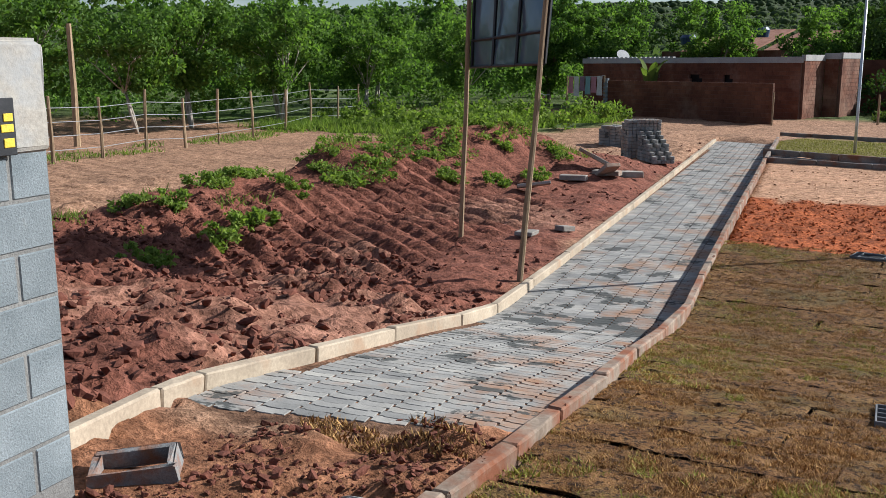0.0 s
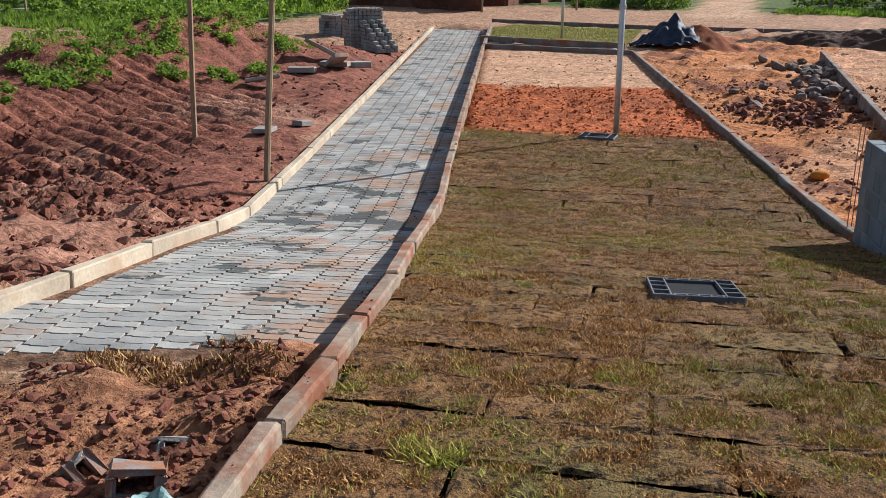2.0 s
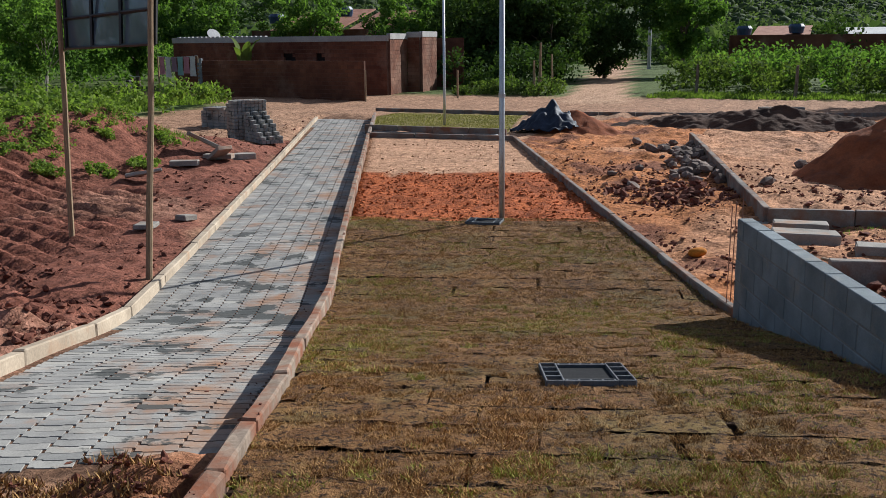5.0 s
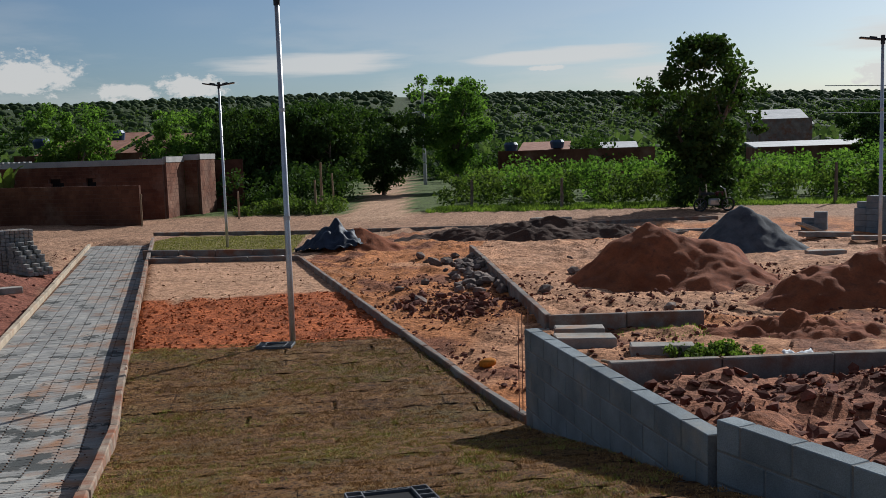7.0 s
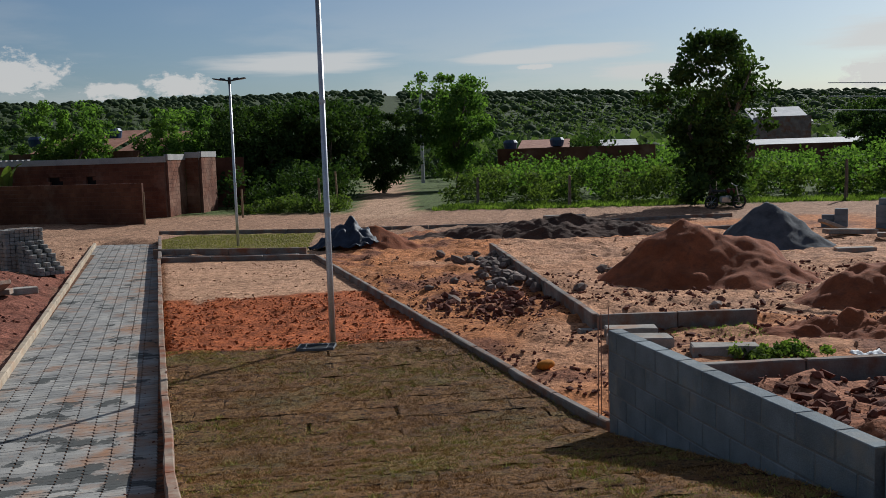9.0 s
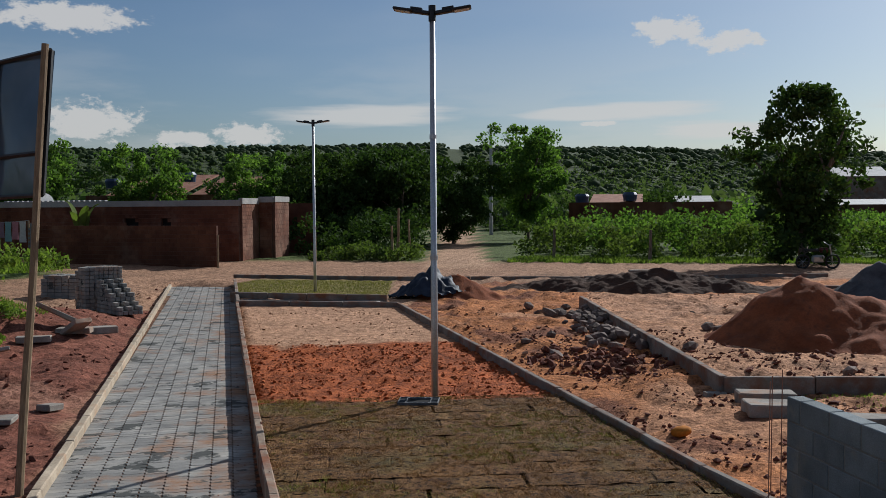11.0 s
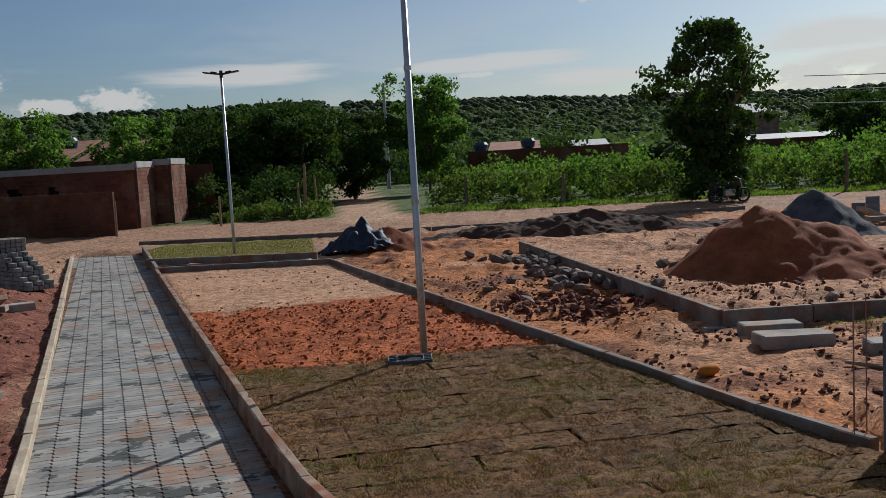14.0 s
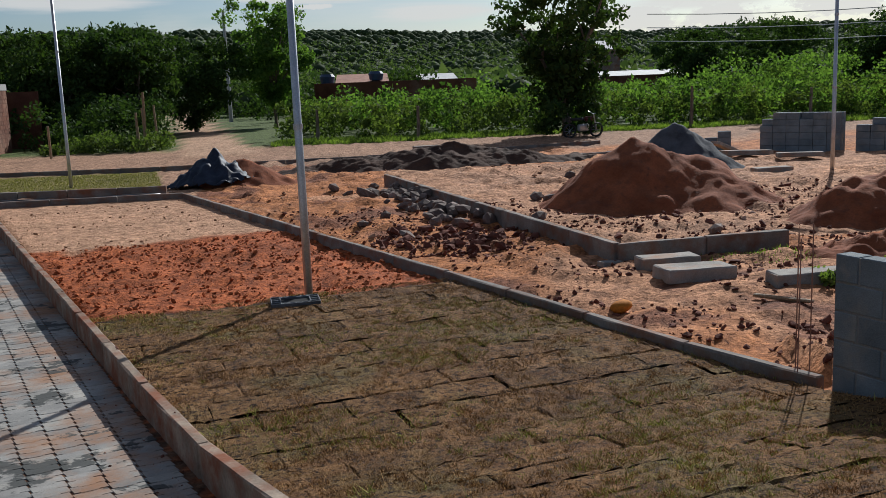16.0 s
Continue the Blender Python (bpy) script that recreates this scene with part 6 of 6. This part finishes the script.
clod_stuff("path_soil", M_CLOD, "soil crumbs trodden over the edge of the paving", 9000, in_box(-7.5, 3, 1.0, 14, lambda x, y: (poly_x(RIGHT, y) - x < .75 * (.6 + .7 * vnoise(x * 1.3, y * 1.3, 45))) & (x < poly_x(RIGHT, y) - .01)), 0.003, 0.016, 333, lambda x, y: ramp_height(x, y) - .10)
clod_stuff("heap_clods", M_CLOD, "clods at the foot of the soil heaps", 1600, in_box(4.2, 12, 12.2, 21), 0.01, 0.09, 319)


M_SOILBLOCK = surface("soiled_block", (0.15, 0.15, 0.15), (0.28, 0.28, 0.27), 9, 80, 0.95, relief=0.008, stain=(6.0, (0.24, 0.11, 0.06), 0.42, 0.62), vary=0.15)


def broken_block(x, y, z, e, label, holes=True, size=(0.39, 0.19, 0.14)):
    """A hollow block lying loose: an open shell with a web, chipped."""
    L, W, H = size
    t = 0.028
    bm = bmesh.new()
    for s in (-1, 1):
        box(bm, (L, t, H), (0, s * (W / 2 - t / 2), 0), 0.004)
        box(bm, (t, W - 2 * t, H), (s * (L / 2 - t / 2), 0, 0), 0.004)
    if holes:
        box(bm, (t, W - 2 * t, H), (0, 0, 0), 0.004)
    jitter(bm, 0.012, x * 10)
    ob = part("hollow_block", bm, M_SOILBLOCK)
    ob.matrix_world = Matrix.Translation((x, y, gz(x, y) + z)) @ Euler(e).to_matrix().to_4x4()
    tagged(ob, label, "concrete block", "loose hollow blocks")


broken_block(1.3, -0.12, 0.035, (0.05, -0.08, 1.0), "broken hollow concrete block beside the pier", False, (0.38, 0.26, 0.09))
broken_block(2.27, 0.2, 0.02, (1.3, 0.1, 0.75), "broken hollow block lying on its side in soil", False, (0.2, 0.13, 0.14))
broken_block(2.18, 0.46, -0.015, (0.9, 0.3, 1.0), "half-buried broken hollow block", False, (0.14, 0.12, 0.1))
broken_block(2.04, 0.17, -0.01, (0.4, 0.8, 0.2), "small tilted piece of hollow block", False, (0.15, 0.11, 0.09))
bm = bmesh.new()
bmesh.ops.create_grid(bm, x_segments=18, y_segments=10, size=0.5, matrix=Matrix.Diagonal((0.26, 0.14, 1, 1)))
for v in bm.verts:
    v.co.z = 0.03 * math.sin(31 * v.co.x + 9 * v.co.y) * math.cos(37 * v.co.y) + 0.025 + 0.012 * math.sin(83 * v.co.x)
bag = part("empty_bag", bm, surface("bag_plastic", (0.03, 0.12, 0.13), (0.22, 0.32, 0.30), 14, 40, 0.5, vary=0))
bag.matrix_world = Matrix.Translation((2.57, 0.07, gz(2.57, 0.07) + 0.02)) @ Matrix.Rotation(0.4, 4, "Z")
bag.modifiers.new("thickness", "SOLIDIFY").thickness = 0.006
tagged(bag, "crushed green and white plastic sack on the soil", "sack")
grass_patch("turf_lump", M_GRASSDRY, "dry tufts on the dug soil heap", 3800, (1.0, 2.4), (0.75, 1.5), 0.035, 0.006, 81, lambda x, y: (np.hypot((x - 1.45) / .4, (y - 1.0) / .16) < 1) | (np.hypot((x - 1.95) / .3, (y - 1.15) / .16) < 1))
# a weed clump, thin grass and a rag by the plot's kerbs
for wx, wy, ws, ww in ((6.05, 10.95, 0.42, M_LEAFBRIGHT), (6.35, 11.0, 0.3, M_TALLGRASS), (5.75, 11.1, 0.25, M_TALLGRASS)):
    rw = random.Random(int(wx * 100))
    C = [(rw.gauss(0, ws * 0.45), rw.gauss(0, ws * 0.3), rw.uniform(0.03, 0.16)) for _ in range(16)]
    V, F = leaves(C, [ws * rw.uniform(0.2, 0.4) for _ in C], 45, 0.07, int(wx * 50), 0.7)
    ob = arrays("weed_clump", V, F, ww)
    ob.location = (wx, wy, gz(wx, wy))
    tagged(ob, "green weed clump beside a concrete kerb block", "weeds", "weeds on the plot", kind="stuff")
grass_patch("plot_grass", M_TALLGRASS, "thin grass in front of the plot's kerb", 600, (4.9, 7.4), (12.5, 13.2), 0.035, 0.006, 83, lambda x, y: vnoise(x * 1.5, y * 1.5, 12) > 0.15)
bm = bmesh.new()
bmesh.ops.create_grid(bm, x_segments=14, y_segments=8, size=0.5, matrix=Matrix.Diagonal((0.42, 0.26, 1, 1)))
for v in bm.verts:
    v.co.z = 0.05 + 0.035 * math.sin(17 * v.co.x + 6 * v.co.y) * math.cos(23 * v.co.y) + 0.012 * math.sin(61 * v.co.x)
rag = part("rag", bm, M_WHITE, smooth=True)
rag.matrix_world = Matrix.Translation((7.3, 11.15, gz(7.3, 11.15))) @ Matrix.Rotation(0.3, 4, "Z")
rag.modifiers.new("thickness", "SOLIDIFY").thickness = 0.008
tagged(rag, "crumpled white rag lying on the soil", "rag")
# starter bars beyond the end of the block wall
bars = tagged(new("starter_bars"), "thin rusty starter bars standing at the wall's end", "rebar")
for dx, dy in ((0, 0), (0.1, 0.02), (0.03, 0.1)):
    bm = bmesh.new()
    tube(bm, [(3.82 + dx, 7.78 + dy, -.1), (3.83 + dx, 7.79 + dy, 1.15 + dx)], [0.005] * 2, 5)
    part("bar", bm, M_ROOFTILE, bars)

# ---------------------------------------------------------------- turf and paving, piece by piece


def turf():
    """Rolled turf mats laid in rows across the bank; every mat a thin uneven slab."""
    root = tagged(new("lawn"), "freshly laid turf mats, dry brown with green patches", "lawn", kind="structure")
    shapes = []
    L, W = 0.62, 0.40
    for k in range(12):
        r = np.random.default_rng(400 + k)
        gx = np.array([-.5, -.472, -.36, -.24, -.12, 0, .12, .24, .36, .472, .5]) * (L + .004)
        gy = np.array([-.5, -.455, -.3, -.1, .1, .3, .455, .5]) * (W - .003)
        nx, ny = len(gx), len(gy)
        low = [r.uniform(-.006, .008) for _ in range(2)] + [r.choice([-.016, -.008, -.002, .004, .008]) for _ in range(2)]        # how far each edge has sunk
        V = []
        for j in range(ny):
            for i in range(nx):
                z = r.uniform(.004, .024)
                for hit, e_ in zip((i == 0, i == nx - 1, j == 0, j == ny - 1), low):
                    if hit:
                        z = min(z, .010 + e_ + r.uniform(-.006, .006))
                V.append((gx[i] * (1.0 + r.uniform(-.012, .012)), gy[j] * (1.0 + r.uniform(-.03, .02)) + r.uniform(-.007, .007), z))
        F = [(j * nx + i, j * nx + i + 1, (j + 1) * nx + i + 1, (j + 1) * nx + i) for j in range(ny - 1) for i in range(nx - 1)]
        me = bpy.data.meshes.new("turf_mat")
        me.from_pydata(V, [], F)
        me.polygons.foreach_set("use_smooth", [False] * len(F))
        me.materials.append(M_TURFSOIL)
        shapes.append(me)
    e, f = Vector((0.957, 0.29, 0)).normalized(), Vector((-0.29, 0.957, 0)).normalized()
    r = random.Random(5)
    spots = []
    o = Vector((0.0, 11.72, 0))
    for row in range(42):
        for col in range(-14, 20):
            p = o - f * (W * row + W * .5) + e * (L * (col + (0.5 if row % 2 else 0)) + r.uniform(-.03, .03)) + f * r.uniform(-.012, .012)
            if p.y < -1.0:
                continue
            # a mat that meets a kerb is cut to fit
            s = np.linspace(-.31, .31, 32)
            ok = np.ones(32, bool)
            for side in (-.19, 0, .19):
                ok &= on_lawn(p.x + e.x * s + f.x * side, p.y + e.y * s + f.y * side)
            if ok.sum() >= 5:
                a, b = s[ok].min(), s[ok].max()
                spots.append((p + e * float((a + b) / 2), float((b - a) / .62)))
    near = sorted(spots, key=lambda q: abs(q[0].y - 4.5) + 0.4 * abs(q[0].x - 2))
    joinV, joinF, off = [], [], 0
    for k, (p, sx) in enumerate(near):
        h = ramp_height(np.array([p.x, p.x + e.x * .2, p.x + f.x * .2]), np.array([p.y, p.y + e.y * .2, p.y + f.y * .2]))
        z = Vector((e.x, e.y, (h[1] - h[0]) / .2)).cross(Vector((f.x, f.y, (h[2] - h[0]) / .2))).normalized()
        x = Vector((e.x, e.y, (h[1] - h[0]) / .2)).normalized()
        m = Matrix((x, z.cross(x), z)).transposed().to_4x4()
        m = Matrix.Translation((p.x, p.y, float(h[0]) + 0.04 + r.uniform(.0, .008))) @ m @ Matrix.Rotation(r.uniform(-.02, .02), 4, "Z") @ Matrix.Diagonal((sx, 1, 1, 1))
        me = shapes[r.randrange(12)]
        if k < 290:
            ob = new("turf_mat", me)
            ob.parent = root
            ob.matrix_world = m
        else:
            V = np.array([(m @ v.co)[:] for v in me.vertices])
            joinV.append(V)
            joinF.append(np.array([q.vertices[:] for q in me.polygons]) + off)
            off += len(V)
    if joinV:
        tagged(arrays("turf_rest", np.concatenate(joinV), np.concatenate(joinF), M_TURFSOIL, root), kind="stuff")


turf()


def lawn_blades(name, mat, label, n, h, w, seed, where):
    r = np.random.default_rng(seed)
    x, y = r.uniform(-3, 7, n), r.uniform(-1.5, 14, n)
    keep = on_lawn(x, y) & (r.random(n) < np.clip((3.2 / np.hypot(x - 3, y + 1)) ** 1.2, 0.32, 1)) & where(x, y)
    keep &= (np.hypot(x - 3.4, y - 3.58) > 0.27) & (np.hypot(x + 0.12, y - 11.55) > 0.24)
    x, y = x[keep], y[keep]
    # sparse along some of the seams between rows of mats
    u, v = 0.957 * x + 0.29 * (y - 11.72), (0.29 * x - 0.957 * (y - 11.72)) / 0.40
    seam = (np.abs(v - np.round(v)) < 0.085) & (vnoise(u * 1.6, np.round(v) * 7.3, 31) > -0.1)
    x, y = x[~seam], y[~seam]
    V, F = blades(x, y, ramp_height(x, y) + 0.052, h * (0.75 + 0.5 * r.random(len(x))) * (1 + 0.4 * vnoise(x * 5, y * 5, 9)), w, seed, 0.75)
    tagged(arrays(name, V, F, mat), label, "grass", kind="stuff")


lawn_blades("dry_grass", M_GRASSDRY, "short dry brown grass blades of the turf", 2700000, 0.015, 0.0032, 501, lambda x, y: vnoise(x * 9, y * 9, 6) + 0.5 * vnoise(x * 2, y * 2, 66) > -0.35)
lawn_blades("green_grass", M_GRASSGREEN, "short green grass in patches of the turf", 800000, 0.019, 0.0036, 503, lambda x, y: fbm(x * 1.0, y * 1.6, 0.75, 4, 15) + 0.35 * vnoise(x * 7, y * 7, 4) > 0.12)


lawn_blades("grass_tufts", M_GRASSGREEN, "small tufts of longer green grass in the turf", 900000, 0.034, 0.0042, 505, lambda x, y: vnoise(x * 6, y * 9, 14) + 0.5 * vnoise(x * 1.3, y * 1.3, 16) > 0.92)


def paver_shape(k):
    """A sixteen-sided interlocking paver with a chamfered top."""
    r = random.Random(600 + k)
    L, W, c = 0.2145, 0.1032, 0.007
    half = [(-.5, -.5), (-.28, -.5), (-.22, -.5), (.22, -.5), (.28, -.5), (.5, -.5), (.5, .5), (.28, .5), (.22, .5), (-.22, .5), (-.28, .5), (-.5, .5)]
    out = []
    for x, y in half:
        dx = 0.016 if abs(x) == .5 and y < 0 else 0.0
        dy = -0.013 if abs(x) < .25 else 0.0
        out.append((x * L + dx, y * W + dy))
    n = len(out)
    V = [(x, y, -.06) for x, y in out] + [(x, y, -.003) for x, y in out] + [(x * (1 - 0.002 / L * 2), y * (1 - 0.0016 / W * 2), r.uniform(-.0005, .001)) for x, y in out]
    F = []
    for a in (0, n):
        for i in range(n):
            j = (i + 1) % n
            F.append((a + i, a + j, a + n + j, a + n + i))
    F.append(tuple(range(2 * n, 3 * n)))
    me = bpy.data.meshes.new("paver")
    me.from_pydata(V, [], F)
    me.polygons.foreach_set("use_smooth", [False] * len(F))
    me.materials.append(M_PAVER)
    return me


def paving():
    root = tagged(new("path"), "path of grey interlocking concrete pavers, damp in places", "path", kind="structure")
    shapes = [paver_shape(k) for k in range(5)]
    r = random.Random(77)
    way = Vector((-0.42, 0.9075))
    nrm = Vector((0.9075, 0.42))
    spots = []
    for i in range(-40, 320):
        for j in range(-14, 26):
            s, t = i * 0.111 + (0.0555 if j % 2 else 0), j * 0.223
            p = Vector((2.2, 0.5)) + way * s + nrm * (t - 2.0)
            if p.y < 0.84 + 0.78 * (p.x - 0.75) + 0.05 * math.sin(9 * p.x) or p.y > 30.4:
                continue
            if bool(on_path(np.array([p.x]), np.array([p.y]), -0.02)[0]):
                spots.append(p)
    spots.sort(key=lambda p: p.y)
    ang = math.atan2(nrm.y, nrm.x)
    joinV, joinF, off = [], [], 0
    for k, p in enumerate(spots):
        h = ramp_height(np.array([p.x, p.x + nrm.x * .1, p.x + way.x * .1]), np.array([p.y, p.y + nrm.y * .1, p.y + way.y * .1]))
        ex, ey = Vector((nrm.x, nrm.y, (h[1] - h[0]) / .1)).normalized(), Vector((way.x, way.y, (h[2] - h[0]) / .1)).normalized()
        ez = ex.cross(ey).normalized()
        m = Matrix((ex, ez.cross(ex), ez)).transposed().to_4x4()
        m = Matrix.Translation((p.x, p.y, float(h[0]) - 0.10 + r.uniform(-.002, .002))) @ m @ Euler((r.uniform(-.008, .008), r.uniform(-.008, .008), r.uniform(-.02, .02))).to_matrix().to_4x4()
        me = shapes[r.randrange(5)]
        if k < 300:
            ob = new("paver", me)
            ob.parent = root
            ob.matrix_world = m
        else:
            co = np.array([v.co[:] for v in me.vertices])
            M = np.array(m)
            joinV.append(co @ M[:3, :3].T + M[:3, 3])
            joinF.append(off)
            off += len(co)
    V = np.concatenate(joinV)
    n = 12
    quads = np.array([(a + i, a + (i + 1) % n, a + n + (i + 1) % n, a + n + i) for a in (0, n) for i in range(n)] + [(24, 25, 26, 27), (24, 27, 28, 35), (28, 29, 34, 35), (29, 30, 33, 34), (30, 31, 32, 33)])
    F = (quads[None] + np.array(joinF)[:, None, None]).reshape(-1, 4)
    tagged(arrays("paver_rest", V, F, M_PAVER_FAR, root), kind="stuff")


paving()
